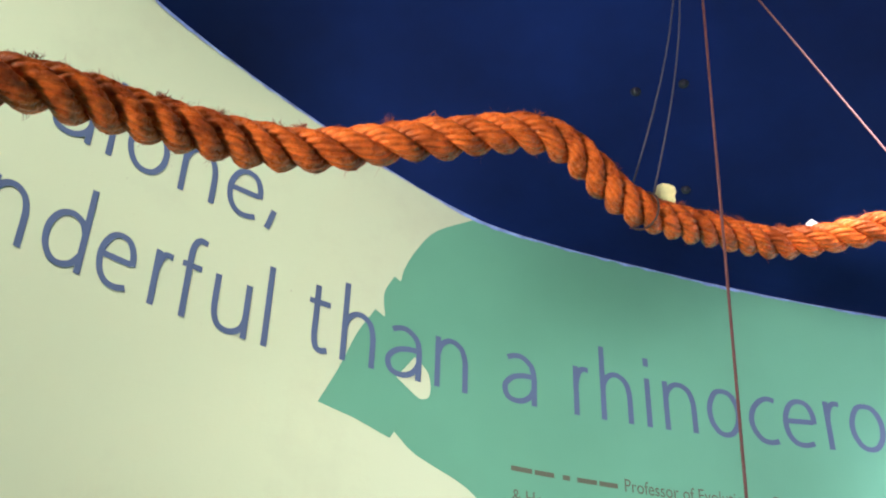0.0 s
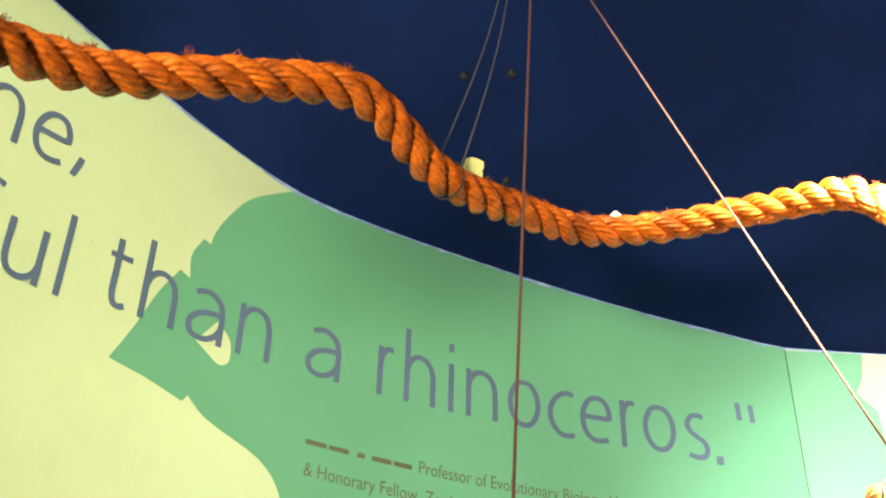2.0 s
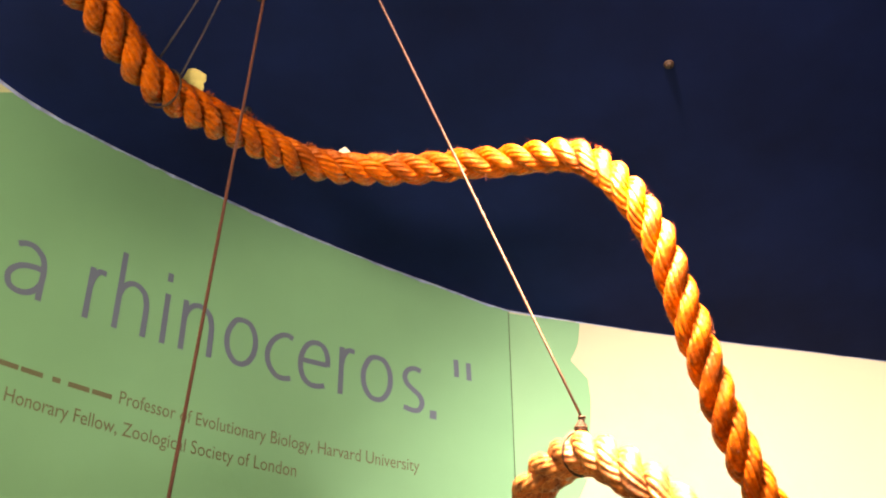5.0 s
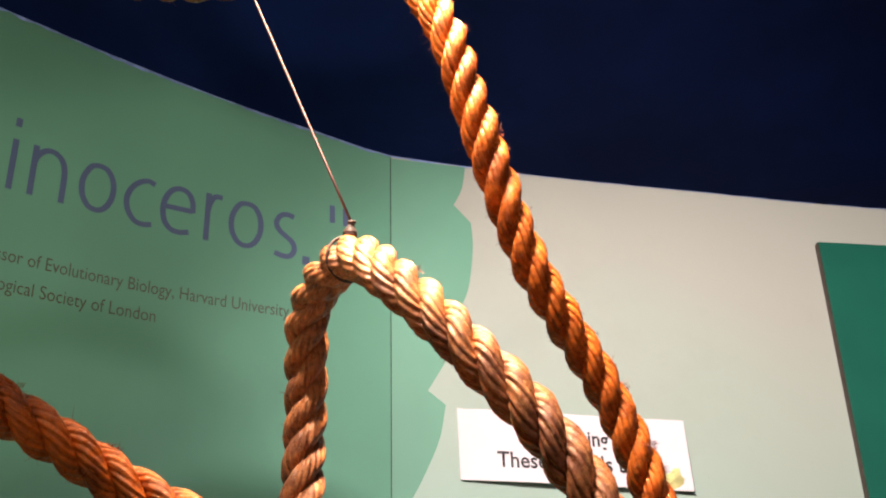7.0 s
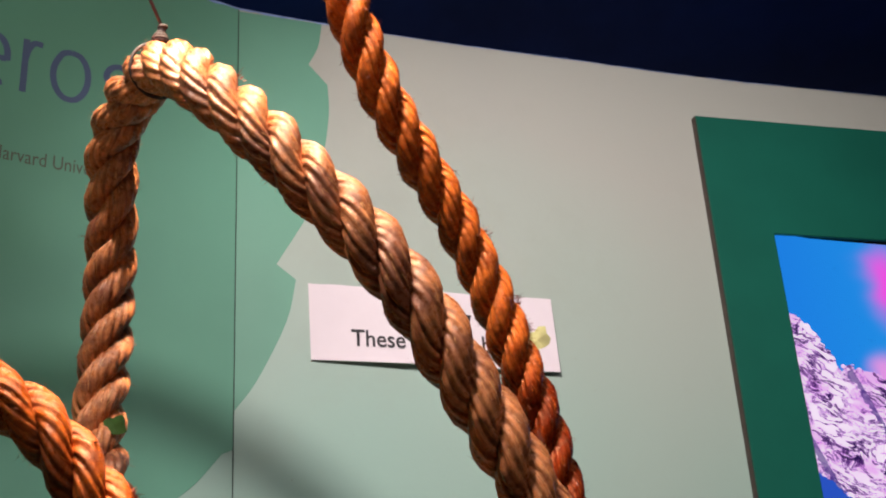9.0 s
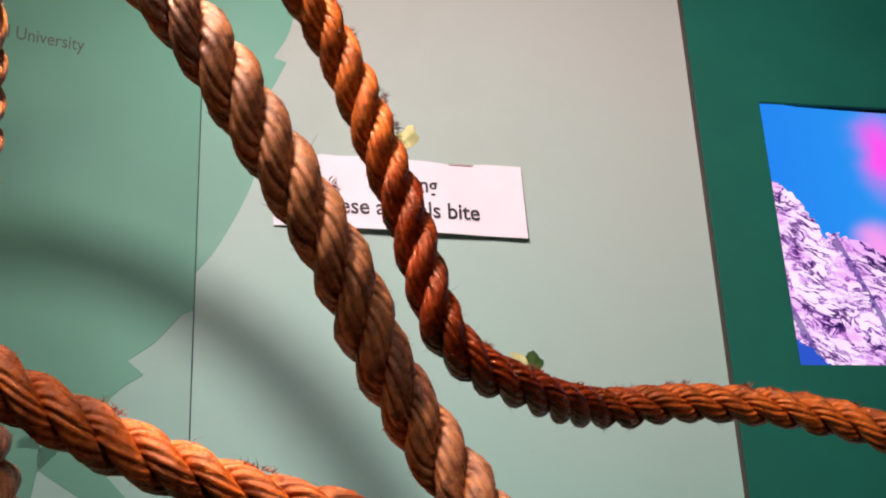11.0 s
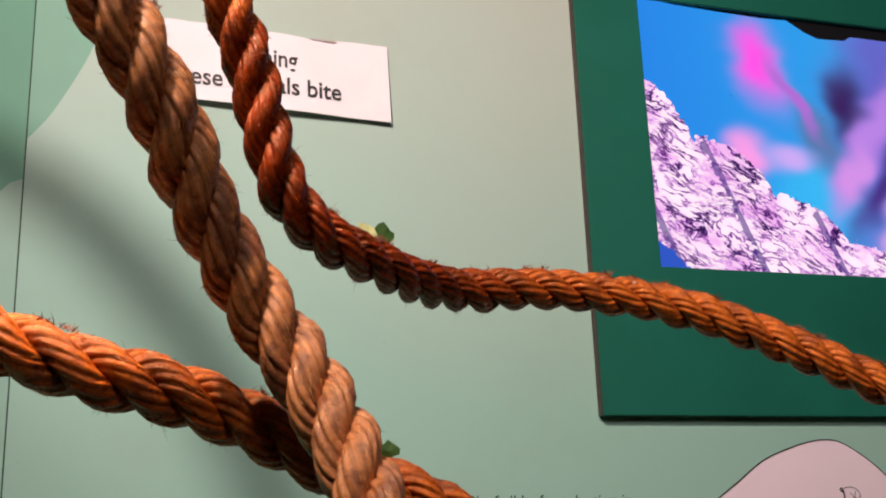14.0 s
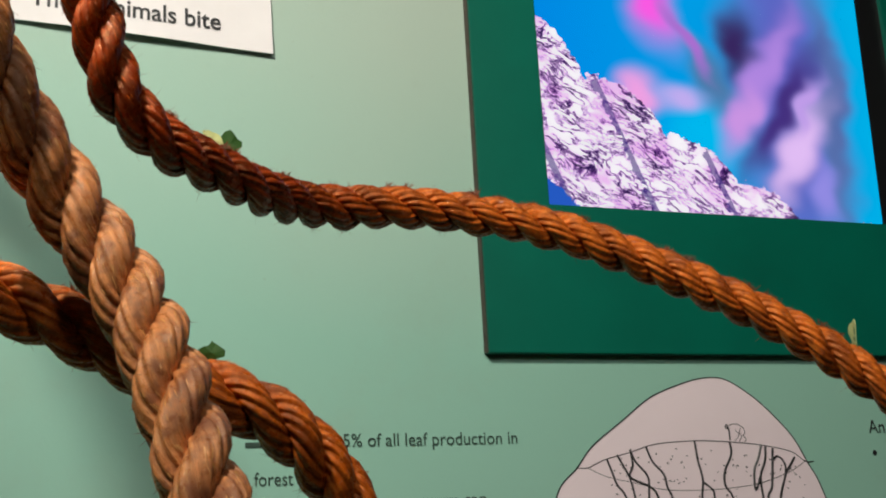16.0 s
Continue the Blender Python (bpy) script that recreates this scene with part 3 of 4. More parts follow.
tunnel((0.3929, 1.539), (0.385, 1.5294), (0.3754, 1.5187))
# small round-backed scribble on the turf
ink(((0.3064, 1.5600), (0.3064, 1.5716), (0.3040, 1.5775), (0.3020, 1.5750), (0.3050, 1.5730)), 0.0010)
ink(((0.3070, 1.5770), (0.3150, 1.5785), (0.3240, 1.5759), (0.3280, 1.5690), (0.3255, 1.5650), (0.3285, 1.5610), (0.3262, 1.5578)), 0.0005)
ink(((0.3150, 1.5720), (0.3190, 1.5670), (0.3170, 1.5620), (0.3120, 1.5585)), 0.0005)
ink(((0.3225, 1.5740), (0.3205, 1.5680), (0.3230, 1.5640), (0.3190, 1.5580)), 0.0005)
bm = bmesh.new()
rnd = random.Random(5)
for i in range(170):
    x = rnd.uniform(0.145, 0.405)
    z = rnd.uniform(1.45, 1.56)
    if z > 1.557 - 1.15 * (x - 0.26) ** 2 - 0.004:
        continue
    # short slanted dashes and dots
    long, a = rnd.uniform(0.0007, 0.0022), rnd.uniform(-0.5, 0.9)
    r = bmesh.ops.create_circle(bm, cap_ends=True, segments=6, radius=rnd.uniform(0.0006, 0.0010))
    bmesh.ops.scale(bm, vec=(max(1.0, long / 0.0009), 1, 1), verts=r["verts"])
    bmesh.ops.transform(bm, matrix=Matrix.Translation((x, z, 0)) @ Matrix.Rotation(a, 4, "Z"), verts=r["verts"])
wrap(bm, 0.0010)
tagged(new("soil_dots", mesh_of("soil_dots", bm, BLACK_LETTER)), "scattered black soil dots of the nest drawing", "drawing", "", "stuff")

# ---- green board with the screen ----
TURN = Matrix.Translation((P0[0], P0[1], 0)) @ Matrix.Rotation(PANEL, 4, "Z")


def board():
    ob = thing("screen_board", "dark green painted board with a window cut for a screen", "board")
    ob.matrix_world = TURN
    x0, x1, z0, z1 = 0.602, 1.42, 1.656, 2.336
    a0, a1, b0, b1 = 0.6880, 1.215, 1.8265, 2.1680
    y = -0.011
    bm = bmesh.new()
    outer = ((x0, z0), (x1, z0 + 0.003), (x1, z1 + 0.003), (x0, z1))
    inner = ((a0, b0), (a1, b0 + 0.002), (a1, b1), (a0, b1))
    f = [[bm.verts.new((x, yy, z)) for x, z in ring] for ring in (outer, inner) for yy in (y, -0.001)]
    of, ob_, inf, inb = f
    for i in range(4):
        j = (i + 1) % 4
        bm.faces.new((of[i], of[j], inf[j], inf[i]))
        bm.faces.new((ob_[j], ob_[i], inb[i], inb[j]))
        bm.faces.new((of[j], of[i], ob_[i], ob_[j]))
        bm.faces.new((inf[i], inf[j], inb[j], inb[i]))
    bmesh.ops.recalc_face_normals(bm, faces=bm.faces)
    edges = [e for e in bm.edges if all(abs(v.co.y - y) < 1e-6 for v in e.verts) and e.calc_face_angle(0) > 0.5]
    bmesh.ops.bevel(bm, geom=edges, offset=0.001, segments=2, affect="EDGES")
    part("panel", bm, BOARD, ob)
    bm = bmesh.new()
    box(bm, x0 - 0.0014, x0 - 0.0002, -0.0102, -0.001, z0 + 0.001, z1 - 0.001)
    part("edge", bm, RAW_EDGE, ob, "bare brown board edge")
    return ob


board()


def screen_material():
    """A bright close-up on a screen: pale bark over blurred blue, magenta and purple."""
    k = Mat("glowing_screen_picture", (0, 0, 0), 0.25)
    xyz = k.t.nodes.new("ShaderNodeSeparateXYZ")
    uv = k.coords("UV")
    k.link(uv, xyz.inputs[0])
    x, y = xyz.outputs[0], xyz.outputs[1]
    wx = k.math("MULTIPLY_ADD", k.math("SUBTRACT", k.noise(6.0, 1, uv), 0.5), 0.12, x)
    wy = k.math("MULTIPLY_ADD", k.math("SUBTRACT", k.noise(4.5, 1, uv), 0.5), -0.12, y)

    def blob(cx, cy, rx, ry, lean=0.0):
        dx = k.math("SUBTRACT", wx, cx)
        dy = k.math("SUBTRACT", wy, cy)
        dx = k.math("DIVIDE", k.math("ADD", dx, k.math("MULTIPLY", dy, lean)), rx)
        dy = k.math("DIVIDE", dy, ry)
        d = k.math("POWER", k.math("ADD", k.math("MULTIPLY", dx, dx), k.math("MULTIPLY", dy, dy)), 1.5)
        return k.math("POWER", 2.718, k.math("MULTIPLY", d, -1.0))

    c = k.mix(x, (0.0, 0.25, 0.80), (0.0, 0.45, 0.85))
    c = k.mix(blob(0.50, 0.30, 0.16, 0.14), c, (0.0, 0.50, 0.90))
    c = k.mix(blob(0.74, 0.50, 0.17, 0.9), c, (0.12, 0.12, 0.55))
    c = k.mix(blob(0.88, 0.42, 0.05, 0.5), c, (0.10, 0.16, 0.42))
    c = k.mix(blob(0.50, 0.52, 0.07, 0.16, 0.3), c, (0.08, 0.20, 0.42))
    c = k.mix(blob(0.60, 0.68, 0.06, 0.16), c, (0.04, 0.02, 0.12))
    c = k.mix(blob(0.66, 0.55, 0.055, 0.28, -0.45), c, (0.45, 0.24, 0.78))
    c = k.mix(blob(0.585, 0.38, 0.04, 0.12, -0.3), c, (0.62, 0.30, 0.80))
    c = k.mix(blob(0.715, 0.43, 0.045, 0.26, -0.5), c, (0.06, 0.03, 0.22))
    c = k.mix(blob(0.75, 0.27, 0.06, 0.20, -0.4), c, (0.80, 0.52, 0.95))
    c = k.mix(blob(0.80, 0.46, 0.03, 0.12, -0.3), c, (0.55, 0.34, 0.85))
    c = k.mix(blob(0.82, 0.12, 0.05, 0.12), c, (0.30, 0.26, 0.80))
    c = k.mix(blob(0.34, 0.80, 0.07, 0.15, 0.1), c, (1.0, 0.10, 0.80))
    c = k.mix(blob(0.43, 0.68, 0.028, 0.13, 0.4), c, (0.42, 0.16, 0.66))
    c = k.mix(blob(0.28, 0.44, 0.055, 0.075), c, (0.90, 0.36, 0.80))
    c = k.mix(blob(0.40, 0.43, 0.07, 0.055), c, (0.55, 0.42, 0.90))
    # bark: rounded lumps that step down to the right
    rough = k.noise(26, 4, uv)
    edge = k.math("MULTIPLY_ADD", k.math("SUBTRACT", rough, 0.5), 0.03, x)
    rim = k.ramp(edge, [(p, (h, h, h)) for p, h in ((0.0, 0.70), (0.06, 0.64), (0.11, 0.54), (0.130, 0.46), (0.140, 0.495), (0.24, 0.46), (0.314, 0.372), (0.350, 0.275), (0.362, 0.30), (0.469, 0.25), (0.528, 0.17), (0.545, 0.125), (0.57, 0.13), (0.66, 0.10), (0.73, 0.0))])
    rim = k.math("ADD", rim, k.math("MULTIPLY", k.math("SUBTRACT", k.noise(60, 3, uv), 0.5), 0.05))
    inside = k.math("GREATER_THAN", rim, y)
    spin = k.node("ShaderNodeMapping")
    spin.inputs["Rotation"].default_value = (0, 0, radians(38))
    k.link(uv, spin.inputs["Vector"])
    sway = k.t.nodes.new("ShaderNodeVectorMath")
    sway.operation = "MULTIPLY_ADD"
    bend = k.node("ShaderNodeTexNoise", Scale=5.0, Detail=3.0)
    k.link(uv, bend.inputs["Vector"])
    k.link(bend.outputs["Color"], sway.inputs[0])
    sway.inputs[1].default_value = (0.16, 0.16, 0)
    k.link(spin.outputs[0], sway.inputs[2])
    warp = k.node("ShaderNodeMapping")
    warp.inputs["Scale"].default_value = (7.0, 17.0, 1.0)
    k.link(sway.outputs[0], warp.inputs["Vector"])
    grain = k.noise(1.6, 7, warp.outputs[0], 0.68)
    tint = k.noise(7, 3, uv)
    crack = k.math("MULTIPLY", k.math("ABSOLUTE", k.math("SUBTRACT", grain, 0.5)), 2.0)
    crack = k.math("ADD", crack, k.math("MULTIPLY", k.math("SUBTRACT", k.noise(9, 3, uv), 0.45), 0.35))
    bark = k.ramp(crack, ((0.0, (0.015, 0.006, 0.06)), (0.035, (0.16, 0.05, 0.28)), (0.075, (0.80, 0.52, 0.88)), (0.12, (1.0, 0.93, 1.0))))
    bark = k.mix(k.ramp(tint, ((0.45, (0, 0, 0)), (0.62, (0.7, 0.7, 0.7)))), bark, (0.80, 0.36, 0.84), "MULTIPLY")
    # dark clefts between the lumps
    cleft = k.math("ABSOLUTE", k.math("SINE", k.math("MULTIPLY_ADD", k.math("MULTIPLY_ADD", k.math("SUBTRACT", y, k.math("MULTIPLY", rough, 0.15)), 0.30, x), 13.6, -3.75)))
    gap = k.math("LESS_THAN", k.math("ADD", cleft, k.math("MULTIPLY", k.math("SUBTRACT", rough, 0.5), 0.6)), 0.12)
    bark = k.mix(k.math("MULTIPLY", gap, 0.75), bark, (0.07, 0.04, 0.25))
    corner = k.math("LESS_THAN", k.math("MULTIPLY_ADD", x, 1.2, k.math("MULTIPLY_ADD", k.math("SUBTRACT", rough, 0.5), 0.12, y)), 0.10)
    bark = k.mix(corner, bark, (0.02, 0.10, 0.55))
    c = k.mix(inside, c, bark)
    k.link(c, k.b.inputs["Emission Color"])
    k.set("Emission Strength", 1.3)
    return k.m


def monitor():
    ob = thing("monitor", "lit flat screen showing a blue and purple close-up picture", "screen")
    ob.matrix_world = TURN
    bm = bmesh.new()
    box(bm, 0.66, 1.30, -0.0045, -0.0015, 1.80, 2.24, 0.001)
    part("casing", bm, BEZEL, ob, "black plastic casing")
    bm = bmesh.new()
    layer = bm.loops.layers.uv.new("UVMap")
    corners = ((0.680, 1.818), (1.164, 1.818), (1.173, 2.146), (1.10, 2.151), (0.995, 2.1515), (0.985, 2.145), (0.945, 2.143), (0.925, 2.150), (0.900, 2.1640), (0.86, 2.1625), (0.80, 2.164), (0.74, 2.166), (0.680, 2.172))
    f = bm.faces.new([bm.verts.new((x, -0.0075, z)) for x, z in corners])
    for loop, (x, z) in zip(f.loops, corners):
        loop[layer].uv = ((x - 0.6860) / 0.482, (z - 1.8265) / 0.340)
    r = bmesh.ops.extrude_face_region(bm, geom=[f])
    bmesh.ops.translate(bm, vec=(0, 0.0028, 0), verts=[v for v in r["geom"] if isinstance(v, bmesh.types.BMVert)])
    bmesh.ops.recalc_face_normals(bm, faces=bm.faces)
    part("display", bm, screen_material(), ob, "glowing picture of pale bark before blurred blue")
    return ob


monitor()

# ---- paper notice ----


def notice():
    ob = thing("paper_notice", "white paper warning notice taped to the wall, corner torn", "notice")
    bm = bmesh.new()
    nx, nz = 24, 8
    x0, x1 = -0.5127, -0.2215
    grid = []
    for j in range(nz + 1):
        row = []
        for i in range(nx + 1):
            u, v = i / nx, j / nz
            x = x0 + (x1 - x0) * u + 0.002 * (1 - v)
            z = 1.9858 - 0.0095 * u + (0.0907 + 0.0015 * u) * v
            if v == 1:
                z -= 0.003 * max(0, 1 - abs(u - 0.72) * 9) + 0.0012 * noise.noise((u * 14, 0, 0))
            out = 0.003 + 0.006 * (1 - v) ** 2 * max(0, math.sin(u * 3.14)) + 0.004 * max(0, u - 0.85) * (1 - v) * 6
            row.append(bm.verts.new(on_wall(x, z, out)))
        grid.append(row)
    for a, b in zip(grid, grid[1:]):
        for i in range(nx):
            bm.faces.new((a[i], a[i + 1], b[i + 1], b[i]))
    bm.normal_update()
    bmesh.ops.solidify(bm, geom=bm.faces[:], thickness=0.0003)
    part("sheet", bm, PAPER, ob)
    for body, s, z, width in (("Warning", S + 0.188, 2.0330, 0.083), ("These animals bite", S + 0.129, 2.0025, 0.190)):
        bm = text_flat(body, 0.0285, width, 0.0004)
        for v in bm.verts:
            x, y = s + v.co.x, z + v.co.y - 0.028 * v.co.x
            u, vv = (x - x0) / (x1 - x0), (y - 1.981) / 0.0905
            out = 0.0036 + 0.006 * max(0, 1 - vv) ** 2 * max(0, math.sin(u * 3.14)) + 0.0002
            v.co = on_wall(x, y, out)
        part("wording", bm, BLACK_LETTER, ob, "bold black printed wording")
    bm = bmesh.new()
    edge = [(u, 0.0012 + 0.0022 * abs(noise.noise((u * 60, 5, 0)))) for u in (0.70, 0.715, 0.73, 0.745, 0.76, 0.775, 0.79, 0.80)]
    rows = [[bm.verts.new(on_wall(x0 + (x1 - x0) * u, 2.0745 - 0.008 * u - k * w, 0.0046)) for u, w in edge] for k in (0, 1)]
    for i in range(len(edge) - 1):
        bm.faces.new((rows[0][i], rows[1][i], rows[1][i + 1], rows[0][i + 1]))
    part("torn_edge", bm, TORN, ob, "brownish torn sliver of tape")
    return ob


notice()

# ---- ropes ----


def rope(label, points, material, radius, lay, phase, seed, hairs, ant_tufts, straw):
    """A three-strand rope with its loose fibres and tufts standing in for ants."""
    ob = thing("rope", label, "rope", "hanging ropes")
    line = even(catmull(points, 16), 0.0035)
    frame_list = frames(line)
    r = radius / 2.12
    helix = radius - r
    rnd = random.Random(seed)
    strands = []
    for k in range(3):
        run, path = 0.0, []
        for i, (p, (t, n, b)) in enumerate(zip(line, frame_list)):
            if i:
                run += (p - line[i - 1]).length
            slack = 1.0 + 0.13 * noise.noise((run * 25, k * 7.0, seed))
            a = phase + 2 * math.pi * (run / lay + k / 3) + 0.18 * noise.noise((run * 9, seed, 2))
            path.append(p + (n * math.cos(a) + b * math.sin(a)) * helix * slack)
        strands.append(path)
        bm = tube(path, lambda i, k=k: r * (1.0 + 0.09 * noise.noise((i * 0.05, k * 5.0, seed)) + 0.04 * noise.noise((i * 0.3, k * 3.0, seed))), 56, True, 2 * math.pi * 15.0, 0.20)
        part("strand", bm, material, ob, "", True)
    verts, faces = [], []
    total = (len(line) - 1) * 0.0035
    for h in range(int(hairs * total)):
        k = rnd.randrange(3)
        i = rnd.randrange(2, len(line) - 2)
        p = strands[k][i]
        out = (p - line[i]).normalized()
        t = frame_list[i][0]
        side = t.cross(out)
        d = (out * rnd.uniform(0.15, 1.0) + t * rnd.uniform(-1, 1) + side * rnd.uniform(-0.9, 0.9)).normalized()
        start = p + (out + side * rnd.uniform(-0.7, 0.7)).normalized() * r * 0.98
        long = rnd.uniform(0.0015, 0.0045) if rnd.random() < 0.96 else rnd.uniform(0.0045, 0.008)
        bend = Vector((rnd.uniform(-1, 1), rnd.uniform(-1, 1), rnd.uniform(-1, 0.6))) * long * 0.5
        w = d.cross(Vector((rnd.uniform(-1, 1), rnd.uniform(-1, 1), rnd.uniform(-1, 1)))).normalized() * 0.00013
        n0 = len(verts)
        mid, end = start + d * long * 0.5 + bend * 0.3, start + d * long + bend
        verts += [start - w, start + w, mid + w * 0.8, mid - w * 0.8, end]
        faces += [(n0, n0 + 1, n0 + 2, n0 + 3), (n0 + 3, n0 + 2, n0 + 4)]
    dark_count = len(faces)
    for h in range(int(3000 * total)):
        k = rnd.randrange(3)
        i = rnd.randrange(3, len(line) - 6)
        p, q = strands[k][i], strands[k][i + 2]
        out = (p - line[i]).normalized()
        along = (q - p).normalized()
        side = along.cross(out)
        turn = rnd.uniform(-1.35, 1.35)
        up = out * math.cos(turn) + side * math.sin(turn)
        across = along.cross(up)
        way = (along - across * rnd.uniform(0.2, 0.9) + up * rnd.uniform(-0.04, 0.16)).normalized()
        long = rnd.uniform(0.003, 0.008)
        start = p + up * r * rnd.uniform(0.98, 1.05)
        mid = start + way * long * 0.5 + up * rnd.uniform(-0.0003, 0.0004)
        end = start + way * long - up * rnd.uniform(0.0, 0.001)
        w = way.cross(up).normalized() * rnd.uniform(0.00010, 0.00022)
        n0 = len(verts)
        verts += [start - w, start + w, mid + w, mid - w, end]
        faces += [(n0, n0 + 1, n0 + 2, n0 + 3), (n0 + 3, n0 + 2, n0 + 4)]
    straw_count = len(faces)
    # dark clumps on the rope's top, made of fibre in place of ants
    for h in range(int(ant_tufts * total)):
        i = rnd.randrange(2, len(line) - 2)
        t = frame_list[i][0]
        up = Vector((0, 0, 1))
        up = (up - t * up.dot(t)).normalized()
        side = t.cross(up)
        out = (up + side * rnd.uniform(-0.8, 0.8)).normalized()
        root = line[i] + out * radius * 0.93
        for q in range(rnd.randrange(14, 34)):
            d = (out + t * rnd.uniform(-1.2, 1.2) + side * rnd.uniform(-1, 1)).normalized()
            long = rnd.uniform(0.0018, 0.0052)
            start = root + t * rnd.uniform(-0.004, 0.004) + side * rnd.uniform(-0.002, 0.002)
            w = d.cross(Vector((rnd.uniform(-1, 1), rnd.uniform(-1, 1), rnd.uniform(-1, 1)))).normalized() * 0.0003
            mid = start + d * long * 0.5
            end = start + d * long + Vector((rnd.uniform(-1, 1), rnd.uniform(-1, 1), rnd.uniform(-1, 1))) * long * 0.4
            n0 = len(verts)
            verts += [start - w, start + w, mid + w * 0.8, mid - w * 0.8, end]
            faces += [(n0, n0 + 1, n0 + 2, n0 + 3), (n0 + 3, n0 + 2, n0 + 4)]
    me = bpy.data.meshes.new("fray")
    me.from_pydata(verts, [], faces)
    me.materials.append(FUZZ)
    me.materials.append(straw)
    me.polygons.foreach_set("material_index", [1 if dark_count <= q < straw_count else 0 for q in range(len(faces))])
    fib = new("fray", me)
    fib.parent = ob
    tagged(fib, "short frayed fibres, with dark tufts in place of ants", "", "", "stuff")
    return ob, line


LONG = [(-0.786, -0.234, 1.760), (-0.570, -0.127, 1.857), (-0.385, 0.019, 1.944), (-0.390, 0.195, 1.995), (-0.376, 0.281, 2.039), (-0.362, 0.367, 2.074), (-0.336, 0.449, 2.109), (-0.280, 0.523, 2.155), (-0.226, 0.599, 2.193), (-0.201, 0.703, 2.193), (-0.165, 0.793, 2.218), (-0.119, 0.877, 2.243), (-0.049, 0.928, 2.269), (0.041, 0.928, 2.271), (0.118, 0.886, 2.237), (0.164, 0.863, 2.157), (0.191, 0.878, 2.062), (0.220, 0.916, 1.971), (0.271, 0.974, 1.885), (0.309, 1.009, 1.785), (0.335, 1.036, 1.699), (0.387, 1.096, 1.677), (0.436, 1.162, 1.679), (0.508, 1.199, 1.687), (0.599, 1.217, 1.676), (0.692, 1.228, 1.643), (0.780, 1.231, 1.598), (0.861, 1.229, 1.539), (0.939, 1.210, 1.469), (0.999, 1.183, 1.375), (1.080, 1.117, 1.102), (1.140, 1.060, 0.700), (1.160, 1.043, -0.003)]
LOOP = [(0.238, 0.808, 0.001), (0.230, 0.803, 0.700), (0.213, 0.817, 1.249), (0.166, 0.850, 1.499), (0.109, 0.892, 1.608), (0.063, 0.941, 1.714), (0.047, 0.963, 1.767), (0.047, 0.969, 1.830), (0.050, 0.955, 1.894), (0.060, 0.916, 1.944), (0.098, 0.861, 1.952), (0.135, 0.821, 1.913), (0.181, 0.806, 1.858), (0.227, 0.813, 1.803), (0.262, 0.832, 1.746), (0.292, 0.855, 1.691), (0.309, 0.886, 1.647), (0.329, 0.908, 1.611), (0.356, 0.906, 1.569), (0.378, 0.887, 1.521), (0.398, 0.860, 1.451), (0.402, 0.830, 1.359), (0.400, 0.799, 1.097), (0.388, 0.787, 0.596), (0.385, 0.784, -0.005)]
LOW = [(-0.815, 0.285, 1.454), (-0.564, 0.401, 1.587), (-0.313, 0.556, 1.710), (-0.214, 0.631, 1.797), (-0.115, 0.701, 1.825), (-0.063, 0.765, 1.808), (-0.011, 0.803, 1.776), (0.048, 0.825, 1.748), (0.086, 0.837, 1.704), (0.115, 0.850, 1.653), (0.169, 0.872, 1.618), (0.236, 0.895, 1.589), (0.305, 0.929, 1.570), (0.364, 0.957, 1.542), (0.417, 0.979, 1.518), (0.450, 1.007, 1.475), (0.473, 1.030, 1.399), (0.498, 1.052, 1.098), (0.505, 1.063, 0.598), (0.501, 1.064, -0.002)]
RADIUS, LAY = 0.0150, 0.077
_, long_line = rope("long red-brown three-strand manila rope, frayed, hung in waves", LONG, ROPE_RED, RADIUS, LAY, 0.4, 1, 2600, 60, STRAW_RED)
_, loop_line = rope("tan three-strand manila rope hung in a tall loop", LOOP, ROPE_TAN, 0.0162, LAY, 1.1, 2, 900, 4, STRAW_TAN)
_, low_line = rope("rust-brown three-strand manila rope sagging behind the loop", LOW, ROPE_RUST, RADIUS, LAY, 2.0, 3, 1500, 20, STRAW_RUST)

# ---- strings that carry the ropes ----
HOOK = Vector((-0.146, 0.783, 2.611))


def nearest(line, p):
    return min(range(len(line)), key=lambda i: (line[i] - Vector(p)).length)


def cord(name, label, a, b, sag, r, material, bow=(0, 0, 0)):
    a, b = Vector(a), Vector(b)
    pts = [a.lerp(b, i / 12) + Vector((0, 0, -1)) * sag * math.sin(math.pi * i / 12) + Vector(bow) * math.sin(math.pi * i / 12) for i in range(13)]
    return tube(pts, r, 7)


def hanging_string(label, line, at, material, r, aside=0.0, bow=(0, 0, 0), knot=True):
    i = nearest(line, at)
    c, (t, n, b) = line[i], frames(line)[i]
    up = Vector((0, 0, 1))
    up = (up - t * up.dot(t)).normalized()
    side = t.cross(up)
    tie = c + up * (RADIUS + 0.012)
    ob = thing("hanging_string", label, "string", "rope hangers")
    part("line", cord("line", "", HOOK + Vector((aside, 0, 0)), tie, 0, r, material, bow), material, ob, "", True)
    ring = [c + (up * math.cos(a) + side * math.sin(a)) * (RADIUS + 0.0008) + t * 0.0012 * math.sin(a * 0.5) for a in (2 * math.pi * q / 28 for q in range(29))]
    part("binding", tube(ring, 0.0011, 6), KNOT, ob, "dark twine binding round the rope", True)
    if knot:
        coil = []
        for q in range(70):
            a = q * 0.62
            coil.append(c + up * (RADIUS + 0.0005 + 0.013 * q / 70) + (side * math.cos(a) + t * math.sin(a)) * (0.0028 + 0.0014 * math.sin(q * 0.09)))
        part("knot", tube(coil, 0.0012, 6), KNOT, ob, "dark wound knot", True)
    return ob


